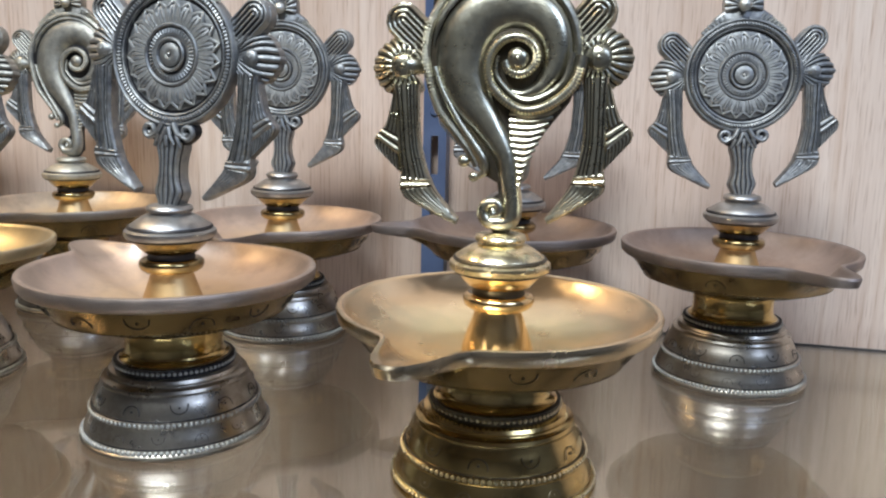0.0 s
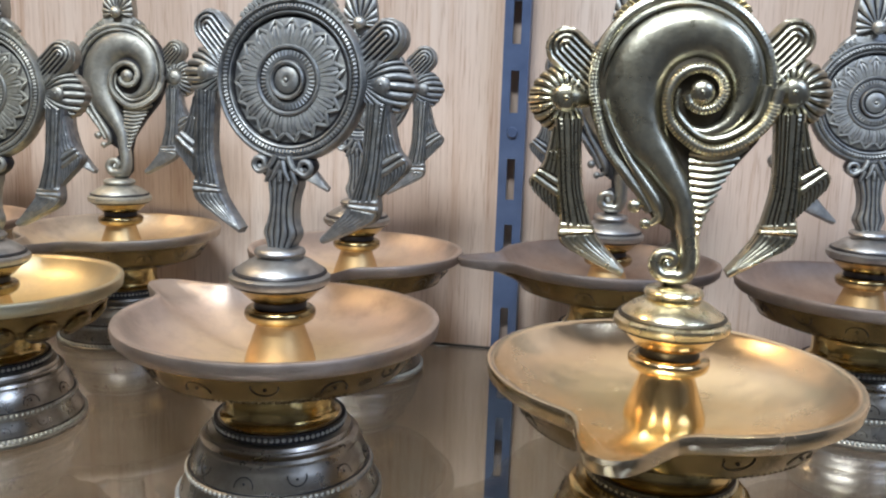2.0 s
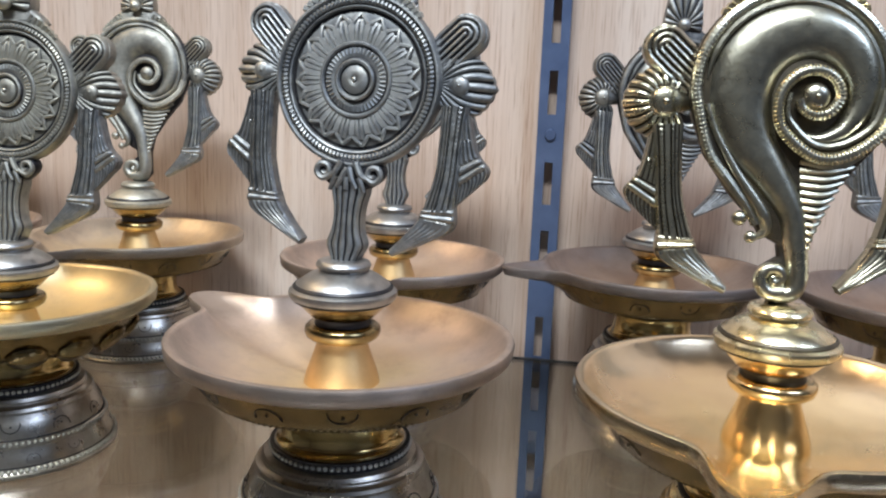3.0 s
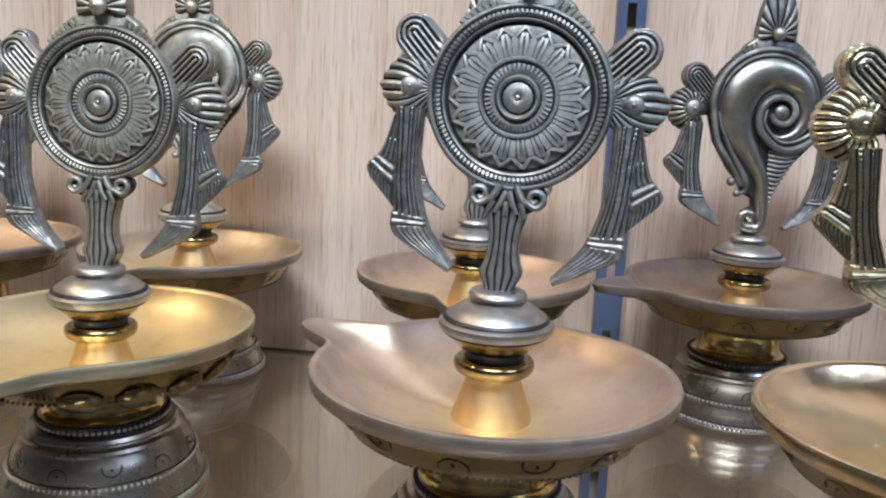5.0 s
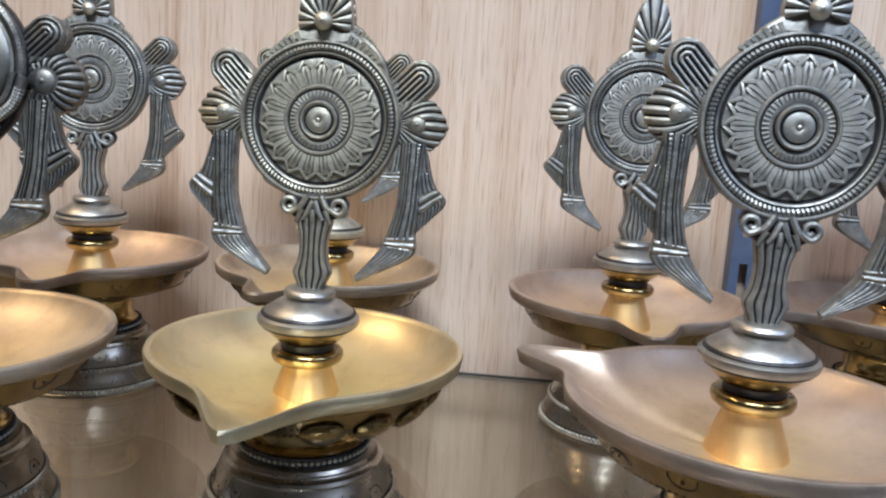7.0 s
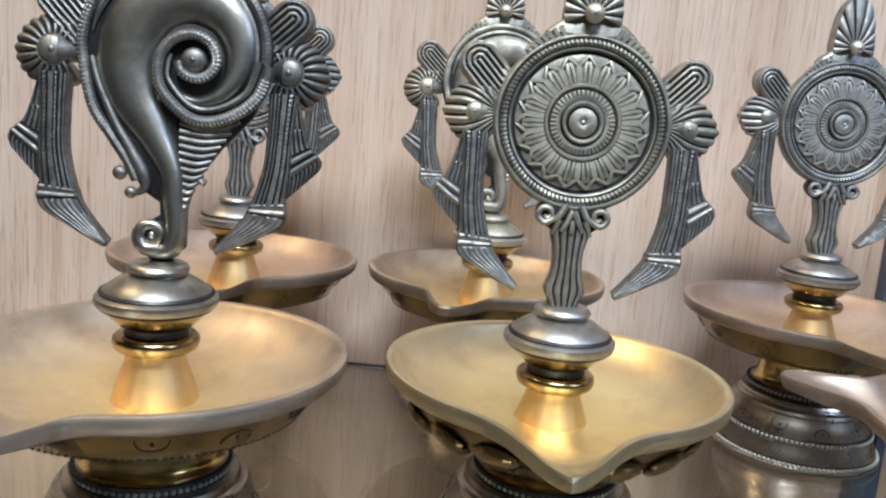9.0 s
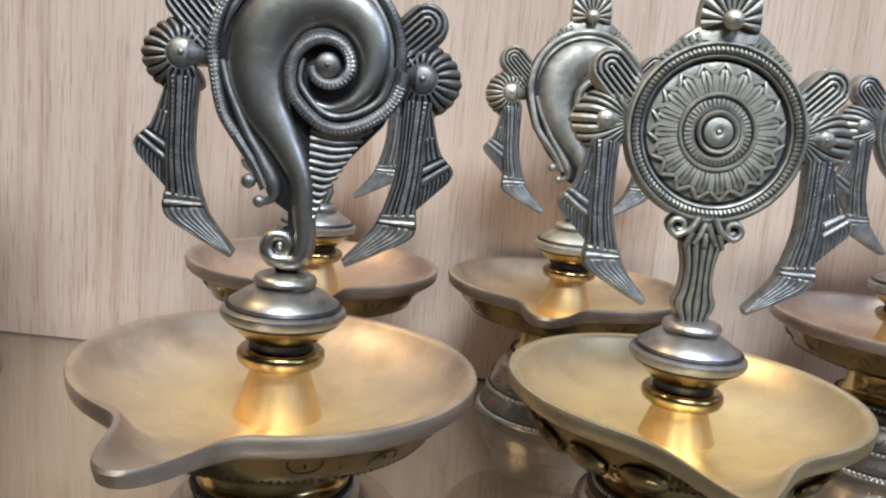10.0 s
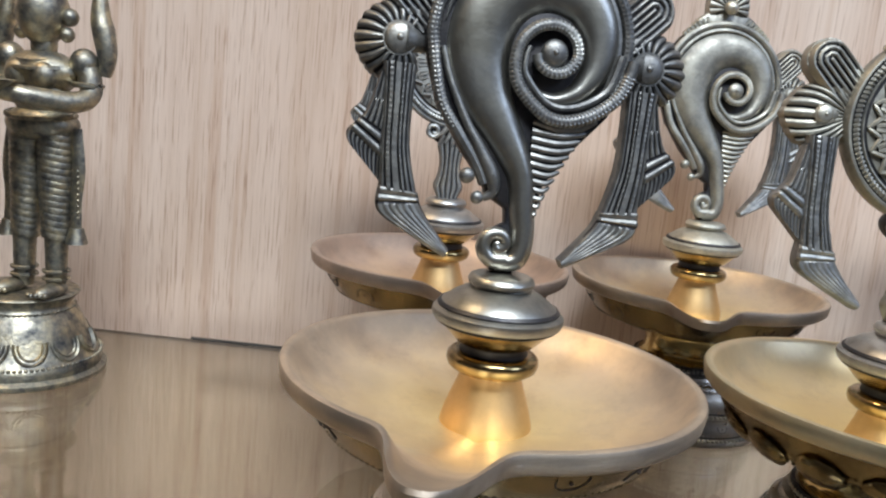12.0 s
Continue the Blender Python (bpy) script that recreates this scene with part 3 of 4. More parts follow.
def build_crown_fan(bm):
    """A tall flame of ridges over a boss."""
    count = 11
    na, nr, grid = count * 8, 12, []
    for i in range(na + 1):
        u = 2 * i / na - 1
        a = radians(112) * u
        far = 9.8 + 14.5 * math.exp(-(u / 0.36) ** 2)
        crest = ridges(i / na, count)
        row = []
        for j in range(nr + 1):
            t = j / nr
            r = 1.4 + (far - 1.4) * t
            q = a * (1 - 0.25 * t * math.exp(-(u / 0.5) ** 2))
            row.append((r * math.sin(q), HUB + 36.0 + r * math.cos(q), 3.0 + 1.6 * math.sin(math.pi * (0.2 + 0.75 * t)) - 0.9 * (1 - crest) * smooth_step(t * 4), 1 if crest < 0.42 else 0))
        grid.append(row)
    carved(bm, grid, 4.0)


def build_crown_knob(bm):
    ball(bm, 0, -0.0056, (HUB + 36.0) * 0.001, 0.0034, 0.8, 3)
    ball(bm, 0, -0.0083, (HUB + 36.0) * 0.001, 0.0009, 0.8, 1)
    for side in (-1, 1):
        for k in range(7):
            a = radians(17 + 4.0 * k)
            p, q = 0.0300, 0.0334 - 0.0003 * k
            tube(bm, [(side * p * math.sin(a), HUB * 0.001 + p * math.cos(a), -0.0018), (side * q * math.sin(a + 0.03), HUB * 0.001 + q * math.cos(a + 0.03), -0.0022)], 0.0011, 6)


def lathe(bm, prof, seg):
    """Rings about the emblem's axis from (radius, height) in millimetres; a third value marks a groove."""
    rings = []
    for r, h, g in prof:
        rings.append([bm.verts.new((r * 0.001 * math.cos(2 * math.pi * i / seg), -h * 0.001, (HUB + r * math.sin(2 * math.pi * i / seg)) * 0.001)) for i in range(seg if r else 1)])
    for k, (lo, hi) in enumerate(zip(rings, rings[1:])):
        for i in range(seg):
            j = (i + 1) % seg
            if len(lo) == 1:
                f = bm.faces.new((lo[0], hi[j], hi[i]))
            elif len(hi) == 1:
                f = bm.faces.new((lo[i], lo[j], hi[0]))
            else:
                f = bm.faces.new((lo[i], lo[j], hi[j], hi[i]))
            f.material_index = prof[k][2]


def build_disc(bm):
    """The wheel's thick body: rolled rim, rope channel, thin ring and a gently domed field."""
    lathe(bm, [(0, -4.4, 0), (26, -4.4, 0), (29.0, -3.8, 0), (30.3, -2.2, 0), (30.4, 1.0, 0), (30.1, 2.4, 0), (29.5, 3.3, 0), (28.9, 3.4, 0), (28.4, 2.9, 0), (28.2, 2.2, 1), (27.9, 1.9, 1), (27.6, 2.4, 0), (26.8, 2.7, 0), (26.0, 2.4, 0), (25.8, 1.9, 1), (25.5, 1.9, 1), (25.3, 2.5, 0),
                   (24.9, 2.9, 0), (24.4, 2.6, 0), (24.1, 1.4, 1), (23.6, 1.3, 1), (22.9, 1.5, 0), (20.6, 1.8, 1), (18.4, 1.7, 1), (16, 1.8, 1), (13.2, 2.2, 0), (0, 2.4, 0)], 96)


def build_disc_rope(bm):
    n = 112
    for i in range(n):
        a = 2 * math.pi * i / n
        d, e = Vector((math.cos(a), math.sin(a))), Vector((-math.sin(a), math.cos(a)))
        c = Vector((0, HUB * 0.001)) + d * 0.0268
        p, q = c - d * 0.0008 - e * 0.0002, c + d * 0.0008 + e * 0.0002
        tube(bm, [(p.x, p.y, -0.0024), (c.x, c.y, -0.0030), (q.x, q.y, -0.0024)], 0.00066, 6)


def build_hub(bm):
    lathe(bm, [(13.4, 2.0, 1), (13.2, 3.4, 0), (12.7, 4.0, 0), (12.1, 4.0, 0), (11.6, 3.3, 1), (11.3, 3.0, 1), (11.0, 3.1, 0), (8.4, 3.6, 0), (7.7, 3.3, 1), (7.4, 3.4, 1), (7.2, 4.4, 0), (6.6, 5.0, 0), (6.1, 4.9, 0), (5.6, 3.9, 1), (5.2, 3.6, 1), (4.9, 3.9, 0), (4.7, 4.5, 0),
                   (4.0, 4.8, 0), (2.6, 5.0, 0), (1.3, 5.1, 0), (1.0, 4.9, 1), (0.8, 5.3, 0), (0.4, 5.5, 0), (0, 5.5, 0)], 64)


def build_hub_milling(bm):
    for i in range(44):
        a = 2 * math.pi * i / 44
        tube(bm, [((9.0 * math.cos(a)) * 0.001, (HUB + 9.0 * math.sin(a)) * 0.001, -0.0035), ((10.9 * math.cos(a)) * 0.001, (HUB + 10.9 * math.sin(a)) * 0.001, -0.0032)], 0.00042, 4)


PETALS = 19


def build_petal(bm):
    """One lotus petal pointing up from the hub, about the origin: a pointed wall, two ribs inside and a rib between it and the next."""
    for side in (-1, 1):
        tube(bm, mm([(side * 1.9, 13.2, -2.5), (side * 2.2, 16.0, -2.8), (side * 2.75, 18.6, -2.6)]), lambda s: 0.00085 + 0.0001 * s, 6)
        tube(bm, mm([(side * 2.95, 18.2, -2.2), (side * 2.7, 19.4, -2.5), (side * 1.2, 21.2, -2.4), (0, 22.6, -1.9)]), lambda s: 0.00095 - 0.0004 * s, 6)
        tube(bm, mm([(side * 0.72, 13.2, -2.6), (side * 0.82, 16.0, -3.0), (side * 0.9, 18.4, -2.7), (side * 0.5, 20.2, -2.0)]), lambda s: 0.00080 + 0.0001 * s, 6)


STALK_HALF = [(4.6, 98.5), (5.2, 101), (7.0, 105.5), (5.6, 110), (5.0, 115), (5.4, 120), (6.4, 124), (6.6, 127)]


def build_stalk(bm):
    def shape(u, v, s, d):
        crest = ridges(v, 5)
        return 3.4 + 1.7 * math.sin(math.pi * v) - 0.8 * (1 - crest), 1 if crest < 0.30 else 0
    ruled(bm, [(-x, z) for x, z in STALK_HALF], STALK_HALF, 44, 40, shape, 1, 4.2, 1.0)


def build_capital(bm):
    half = [(5.0, 125.5), (8.6, 127.0), (11.8, 130), (12.2, 133.4), (8, 136)]
    pts = half + [(-x, z) for x, z in half[::-1]]
    slab(bm, mm([tuple(p) for p in spline(pts, 3, True)]), -0.0030, 0.0042, 0.0016)


def build_capital_leaves(bm):
    for side in (-1, 1):
        curl = [(side * (9.2 + r * math.cos(a)), 131.2 + r * math.sin(a), -3.6) for a, r in ((-2.6, 3.0), (-1.4, 2.9), (-0.2, 2.8), (1.0, 2.6), (2.2, 2.3), (3.4, 1.9), (4.6, 1.3), (5.8, 0.6))]
        tube(bm, spline(mm([(side * 2.6, 134.8, -4.0), (side * 4.8, 130.6, -4.2)] + curl), 3), lambda s: 0.0013 - 0.0004 * s, 8)
        tube(bm, mm([(side * 0.3, 132.8, -4.2), (side * 1.9, 129.0, -5.0), (side * 3.6, 125.8, -4.6)]), lambda s: 0.0013 - 0.0005 * s, 7)
        tube(bm, mm([(side * 4.2, 129.6, -4.2), (side * 5.4, 127.2, -4.2), (side * 6.4, 124.6, -3.8)]), lambda s: 0.0012 - 0.0005 * s, 7)
    tube(bm, mm([(0, 129.6, -4.6), (0, 127.4, -5.0), (0, 125.2, -4.8)]), 0.0010, 7)


def build_shell_back(bm):
    top = [(30.6 * math.cos(radians(a)) + 1.0, HUB + 5 + 30.6 * math.sin(radians(a))) for a in range(-20, 201, 12)]
    low = [(-24.5, 147.5), (-16, 134.5), (-9.4, 127), (-7.0, 122.5), (-1.2, 119), (-0.8, 115), (-5.6, 112), (-6.6, 106), (-3.4, 100.5), (3.2, 100.5), (7.4, 105), (7.2, 118), (9.4, 127), (17.0, 138), (26.0, 148.5)]
    slab(bm, mm(top + low), -0.0020, 0.0042, 0.0012)


def strip(bm, line, wide, height, foot, power, n=6, nv=16):
    """A smooth swelling band along a line; wide: half widths at the line's points, height over foot."""
    pts = spline([Vector(p) for p in line], n)
    grid = []
    for i, p in enumerate(pts):
        d = (pts[min(i + 1, len(pts) - 1)] - pts[max(i - 1, 0)]).normalized()
        across = Vector((-d.y, d.x))
        u = i / n
        k = min(int(u), len(wide) - 2)
        w = wide[k] + (wide[k + 1] - wide[k]) * (u - k)
        tall = height * min(1.0, w / 3.2)
        row = []
        for j in range(nv + 1):
            v = math.sin(math.pi / 2 * (2 * j / nv - 1))
            q = p + across * w * v
            row.append((q.x, q.y, foot + tall * (1 - abs(v) ** power), 0))
        grid.append(row)
    carved(bm, grid, -foot + 1.2)


def build_shell_body(bm):
    line = [(-2.6, 103.2), (3.0, 104.4), (4.6, 110), (3.6, 120), (1.8, 130), (-4.4, 141), (-11.0, 151.5), (-14.0, 163), (-12.0, 174), (-4.6, 182.0), (6.0, 184.4), (16.0, 180.2), (21.0, 171.6), (20.8, 162.4), (16.4, 154.8), (9.4, 151.6), (2.6, 153.6)]
    wide = [2.6, 3.4, 3.6, 3.8, 4.2, 5.8, 8.0, 9.4, 9.8, 9.2, 8.4, 7.4, 6.2, 4.8, 3.4, 2.2, 0.9]
    strip(bm, line, wide, 3.4, 1.9, 2.6)
    curl = [(-2.6 + r * math.cos(a), 108.4 + r * math.sin(a), -2.8) for a, r in ((5.3, 5.2), (4.3, 4.6), (3.3, 4.2), (2.3, 3.8), (1.2, 3.2), (0.1, 2.5), (-1.2, 1.7), (-2.6, 0.7))]
    ball(bm, -0.0026, -0.0026, 0.1084, 0.0016, 0.8, 2)
    tube(bm, spline(mm(curl), 4), lambda s: 0.0026 - 0.0012 * s, 10)


EYE = (7.4, HUB + 1.6)


def coil(keys):
    return spline([(EYE[0] + r * math.cos(radians(a)), EYE[1] + r * math.sin(radians(a))) for a, r in keys], 8)


def spiral_points():
    return coil([(0, 23.8), (-27, 22.6), (-60, 20.4), (-90, 18.2), (-135, 13.6), (-180, 10.6), (-225, 8.8), (-270, 7.9), (-315, 7.4), (-360, 7.0), (-405, 6.3), (-450, 5.6), (-495, 5.3), (-530, 5.0)])


def build_shell_spiral(bm):
    tube(bm, [Vector((p[0], p[1], -4.6)) * 0.001 for p in spiral_points()], lambda s: 0.0020 - 0.0005 * s, 10)
    inner = coil([(4, 20.2), (-27, 18.9), (-60, 16.6), (-90, 14.4), (-135, 10.2), (-165, 8.2), (-190, 7.2)])
    tube(bm, [Vector((p[0], p[1], -4.3)) * 0.001 for p in inner], lambda s: 0.0014 - 0.0008 * s, 8)
    ball(bm, EYE[0] * 0.001, -0.0046, EYE[1] * 0.001, 0.0040, 0.55, 3)
    ball(bm, EYE[0] * 0.001, -0.0068, EYE[1] * 0.001, 0.0008, 0.6, 2)


def build_shell_spiral_rope(bm):
    pts = even([tuple(p) for p in spiral_points()], 84)
    for i in range(4, len(pts) - 3):
        p, d = pts[i], (pts[i + 1] - pts[i - 1]).normalized()
        n = Vector((-d.y, d.x))
        k = i / len(pts)
        r, top = 1.7 - 0.45 * k, 6.42 - 0.45 * k
        tube(bm, [(*((p - n * r) * 0.001), -0.0050), (*((p - n * r * 0.6) * 0.001), -top * 0.001 + 0.0003), (*((p + n * r * 0.6) * 0.001), -top * 0.001 + 0.0003), (*((p + n * r) * 0.001), -0.0050)], 0.00052, 5)


def border_points():
    arc = [(28.4 * math.cos(radians(a)) + 1.0, HUB + 5 + 28.4 * math.sin(radians(a))) for a in range(-28, 200, 12)]
    return spline(arc + [(-23.4, 148.5), (-17.4, 139.5), (-11.6, 131.6), (-8.4, 125.6)], 5)


def build_shell_border(bm):
    pts = border_points()
    c = Vector((1.0, HUB + 4))
    tube(bm, [Vector((p.x * 0.001, p.y * 0.001, -0.0026)) for p in pts], 0.0017, 8)
    tube(bm, [Vector(((c.x + (p.x - c.x) * 0.895) * 0.001, (c.y + (p.y - c.y) * 0.905) * 0.001, -0.0026)) for p in pts[:-26]], lambda s: 0.0012 * min(1.0, 0.15 + s * 9, 0.15 + (1 - s) * 9), 7)
    strand = [(-24.2, 163, -2.6), (-21.4, 154.4, -2.8), (-15.6, 143, -3.2), (-9.6, 133.6, -3.4), (-6.4, 128, -3.2), (-5.6, 123.6, -2.8), (-8.4, 121.4, -2.4)]
    size = [0.9, 1.0, 1.3, 1.9, 2.2, 1.6, 1.0]
    tube(bm, spline(mm(strand), 5), lambda s: 0.001 * (size[min(int(s * 6), 5)] + (size[min(int(s * 6), 5) + 1] - size[min(int(s * 6), 5)]) * (s * 6 - min(int(s * 6), 5))), 10)
    ball(bm, -0.0136, -0.0026, 0.1275, 0.0024, 0.8, 2)
    ball(bm, -0.0100, -0.0024, 0.1215, 0.0020, 0.8, 2)


def build_shell_rope(bm):
    pts = even([tuple(p) for p in border_points()], 112)
    for i in range(1, len(pts) - 14):
        d = (pts[i + 1] - pts[i - 1]).normalized()
        n = Vector((-d.y, d.x))
        p = pts[i]
        tube(bm, [(*((p - n * 1.5) * 0.001), -0.0028), (*((p - n * 0.6) * 0.001), -0.0039), (*((p + n * 0.6) * 0.001), -0.0039), (*((p + n * 1.5) * 0.001), -0.0028)], 0.00042, 5)


def build_shell_ribs(bm):
    for k in range(11):
        u = k / 10
        z = 142.5 - 23.5 * u
        x0, x1 = 5.4 + 1.2 * u, 20.0 - 12.6 * u ** 0.9
        if x1 - x0 < 0.9:
            x1 = x0 + 0.9
        tube(bm, spline(mm([(x0 - 1.4, z - 0.2, -2.2), ((x0 + x1) / 2, z - 0.9, -3.0), (x1, z + 0.5, -1.8)]), 5), lambda q: (0.00112 - 0.0003 * u) * (1 - 0.45 * q ** 3), 8)
    tube(bm, mm([(22.6, 147.0, -2.2), (18.0, 144.6, -2.8), (11.0, 143.4, -3.0), (4.0, 144.8, -2.6)]), lambda s: 0.0008 + 0.0008 * math.sin(3.1 * s), 8)


def build_scallop(i):
    """A leaf-shaped petal of the lotus row under the yellow dish."""
    def build(bm):
        m = cone_frame(0.0420, 0.0490, 0.0560, 0.0640, 0.40, 2 * math.pi * i / 16)
        m = m @ Matrix.Diagonal((0.9, 0.8, 0.3, 1))
        bmesh.ops.create_uvsphere(bm, u_segments=10, v_segments=6, radius=0.0088, matrix=m)
    return build


def side_pieces(root, top, looks, lift, boss):
    m = Matrix.Translation((0, 0, lift)) @ top
    high, low = looks["mid"], looks["dark"]
    middle, heart, ribs, spread, reach = (36.4, 27.0, 11, 66, (20.6, 17.6, 11.4)) if boss < 0.004 else (36.6, 36.6, 15, 138, (12.6, 11.6, 10.4))
    for side in (-1, 1):
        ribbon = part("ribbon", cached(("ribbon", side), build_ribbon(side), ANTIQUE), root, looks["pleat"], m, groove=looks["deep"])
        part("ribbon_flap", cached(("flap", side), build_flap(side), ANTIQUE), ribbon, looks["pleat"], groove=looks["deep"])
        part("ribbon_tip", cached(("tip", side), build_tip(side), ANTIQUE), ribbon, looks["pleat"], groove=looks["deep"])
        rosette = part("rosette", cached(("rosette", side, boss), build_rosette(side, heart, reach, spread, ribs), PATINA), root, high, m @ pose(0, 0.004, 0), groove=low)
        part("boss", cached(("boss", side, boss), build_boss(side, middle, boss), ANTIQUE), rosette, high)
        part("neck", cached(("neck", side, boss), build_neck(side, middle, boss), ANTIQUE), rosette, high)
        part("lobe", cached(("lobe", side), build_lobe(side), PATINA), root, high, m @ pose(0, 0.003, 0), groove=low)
    rise = pose(0.0, 0, 0.0) if boss < 0.004 else pose(0.001, 0, 0.0048)
    crown = part("crown", cached("crown", build_crown, PATINA), root, looks["mid"], m @ rise)
    part("crown_fan", cached("crown_fan", build_crown_fan, ANTIQUE), crown, high, groove=low)
    part("crown_knob", cached("crown_knob", build_crown_knob, ANTIQUE), crown, looks["light"])


def make_lamp(x, y, face, spout, emblem, looks, label, lift=0.0, drop=0.0, radius=0.0625, depth=0.0185, beak=(0.025, 0.17, 2.4), scalloped=False, turn=0.0, lean=0.0, back=2.0):
    """face: degrees by which the emblem turns from the front; spout: the pouring lip's bearing; lean: degrees by which the emblem tips to its right, back: away from the front."""
    root = tagged(new("brass_oil_lamp"), label, "oil lamp", "brass oil lamps on the shelf")
    root.matrix_basis = pose(x, y, 0.0002)
    base = part("base", cached("base", build_base, SILVERY), root, looks["base"], pose(0, 0, 0, 0, 0, turn))
    for r, z, n, size in ((0.0400, 0.0034, 110, 0.00108), (0.0363, 0.0137, 100, 0.00105), (0.0256, 0.0322, 72, 0.00100)):
        part("beading", cached(("beads", n), build_beads(r, z, n, size), SILVERY), base, looks["bead"])
    part("scroll_band", cached("scroll_low", build_scrolls(0.0392, 0.0052, 0.0368, 0.0112, 14, 0.0026), PATINA), base, looks["groove"])
    part("scroll_band", cached("scroll_high", build_scrolls(0.0360, 0.0152, 0.0324, 0.0240, 11, 0.0036), PATINA), base, looks["groove"])
    for r, z, high in ((0.0392, 0.0046, 0.0011), (0.0357, 0.0149, 0.0010), (0.0257, 0.0322, 0.0036), (0.0286, 0.0285, 0.0009)):
        part("dark_channel", cached(("channel", r), build_channel(r, z, high), PATINA), base, looks["dark"])
    part("waist", cached("waist", build_waist, POLISHED), root, DEEP_GOLD, label="polished golden brass waist")
    dish = part("dish", cached(("dish", radius, depth, beak), build_dish("bowl", radius, depth, *beak), SATIN), root, looks["dish"], pose(0, 0, -drop, 0, 0, spout))
    part("underside", cached(("under", radius, depth, beak), build_dish("under", radius, depth, *beak), SHADED_BRONZE), dish, looks["under"], label="engraved bronze underside with its shade put into the colour")
    if scalloped:
        for i in range(1, 16):
            part("lotus_petal", cached(("scallop", i), build_scallop(i), SHADED_BRONZE), dish, looks["under"])
    else:
        part("scroll_band", cached("scroll_dish", build_scrolls(0.0502, 0.0556, 0.0564, 0.0648, 14, 0.0046, 0.55), PATINA), dish, looks["groove"])
    part("beading", cached("beads_dish", build_beads(0.0488, 0.0546, 140, 0.0007), SHADED_BRONZE), dish, looks["under"])
    up = pose(0, 0, lift)
    part("stem", cached("cone", build_cone, POLISHED), root, looks["stem"], up, "polished golden brass cone stem")
    part("ring", cached("ring", build_ring, POLISHED), root, looks["ring"], up)
    part("groove", cached("groove", build_groove, PATINA), root, looks["dark"], up)
    part("cup", cached("cup", build_cup, SHADED_BRONZE), root, looks["ring"], up)
    part("collar", cached("collar", build_collar, ANTIQUE), root, looks["collar"], up)
    part("collar_line", cached("collar_line", build_collar_line, PATINA), root, looks["dark"], up)
    part("shoulder", cached("shoulder", build_shoulder, ANTIQUE), root, looks["collar"], up)
    top = pose(0, 0, 0.072, 0, 0, face) @ pose(0, 0, 0.026, -back) @ pose(0, 0, 0, 0, lean) @ pose(0, back * 0.00045, -0.098)
    m = up @ top
    side_pieces(root, top, looks, lift, 0.0030 if emblem == "wheel" else 0.0046)
    if emblem == "wheel":
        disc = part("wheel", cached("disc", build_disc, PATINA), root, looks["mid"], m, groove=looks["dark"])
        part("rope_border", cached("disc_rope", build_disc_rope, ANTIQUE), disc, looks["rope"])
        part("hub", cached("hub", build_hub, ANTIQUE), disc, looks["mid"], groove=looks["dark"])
        part("hub_milling", cached("hub_milling", build_hub_milling, ANTIQUE), disc, looks["mid"])["kind"] = "stuff"
        petal = cached("petal", build_petal, ANTIQUE)
        for i in range(PETALS):
            part("petal", petal, disc, looks["light"], pose(0, 0, HUB * 0.001) @ pose(0, 0, 0, 0, 360 / PETALS * i, 0))
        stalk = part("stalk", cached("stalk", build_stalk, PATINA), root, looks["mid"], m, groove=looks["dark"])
        part("capital", cached("capital", build_capital, PATINA), stalk, looks["dark"])
        part("capital_leaves", cached("capital_leaves", build_capital_leaves, ANTIQUE), stalk, looks["mid"])
    else:
        back = part("conch_back", cached("shell_back", build_shell_back, PATINA), root, looks["dark"], m)
        part("conch_body", cached("shell_body", build_shell_body, ANTIQUE), back, looks["smooth"])
        part("conch_spiral", cached("shell_spiral", build_shell_spiral, ANTIQUE), back, looks["mid"])
        part("spiral_rope", cached("shell_spiral_rope", build_shell_spiral_rope, ANTIQUE), back, looks["light"])
        part("conch_border", cached("shell_border", build_shell_border, ANTIQUE), back, looks["mid"])
        part("rope_border", cached("shell_rope", build_shell_rope, ANTIQUE), back, looks["mid"])
        part("conch_ribs", cached("shell_ribs", build_shell_ribs, ANTIQUE), back, looks["mid"])
    return root


def looks(dish, base=SILVERY, light=ANTIQUE, mid=ANTIQUE_MID, dark=PATINA, stem=STEM, ring=SHADED_BRONZE, smooth=ANTIQUE_MID, collar=COLLAR, deep=ANTIQUE_DARK, pleat=PLEAT):
    return dict(dish=dish, base=base, bead=light, groove=dark, under=SHADED_BRONZE, stem=stem, ring=ring, mid=mid, light=light, dark=dark, deep=deep, smooth=smooth, rope=mid, collar=collar, pleat=pleat)


OLD = looks(SATIN_PINK)
DARK = looks(SATIN, light=ANTIQUE_MID, mid=ANTIQUE_DARK, smooth=BODY_DARK, deep=PATINA, collar=BODY_DARK, pleat=ANTIQUE_DARK)
WARMER = looks(SATIN, light=WARM, mid=WARM_MID, smooth=WARM_MID, deep=ANTIQUE_DARK, collar=WARM)
DULL = looks(SATIN_DULL)
DULL_DARK = looks(SATIN_DULL, light=ANTIQUE_MID, mid=ANTIQUE_DARK, smooth=BODY_DARK, deep=PATINA)
GOLDEN = looks(SATIN_GOLD, DEEP_GOLD, ANTIQUE_GOLD, GOLD_MID, PATINA_GOLD, POLISHED, POLISHED, GOLD_MID, ANTIQUE_GOLD, PATINA_GOLD, GOLD_MID)
YELLOW = looks(SATIN_YELLOW, light=WARM, mid=WARM_MID)
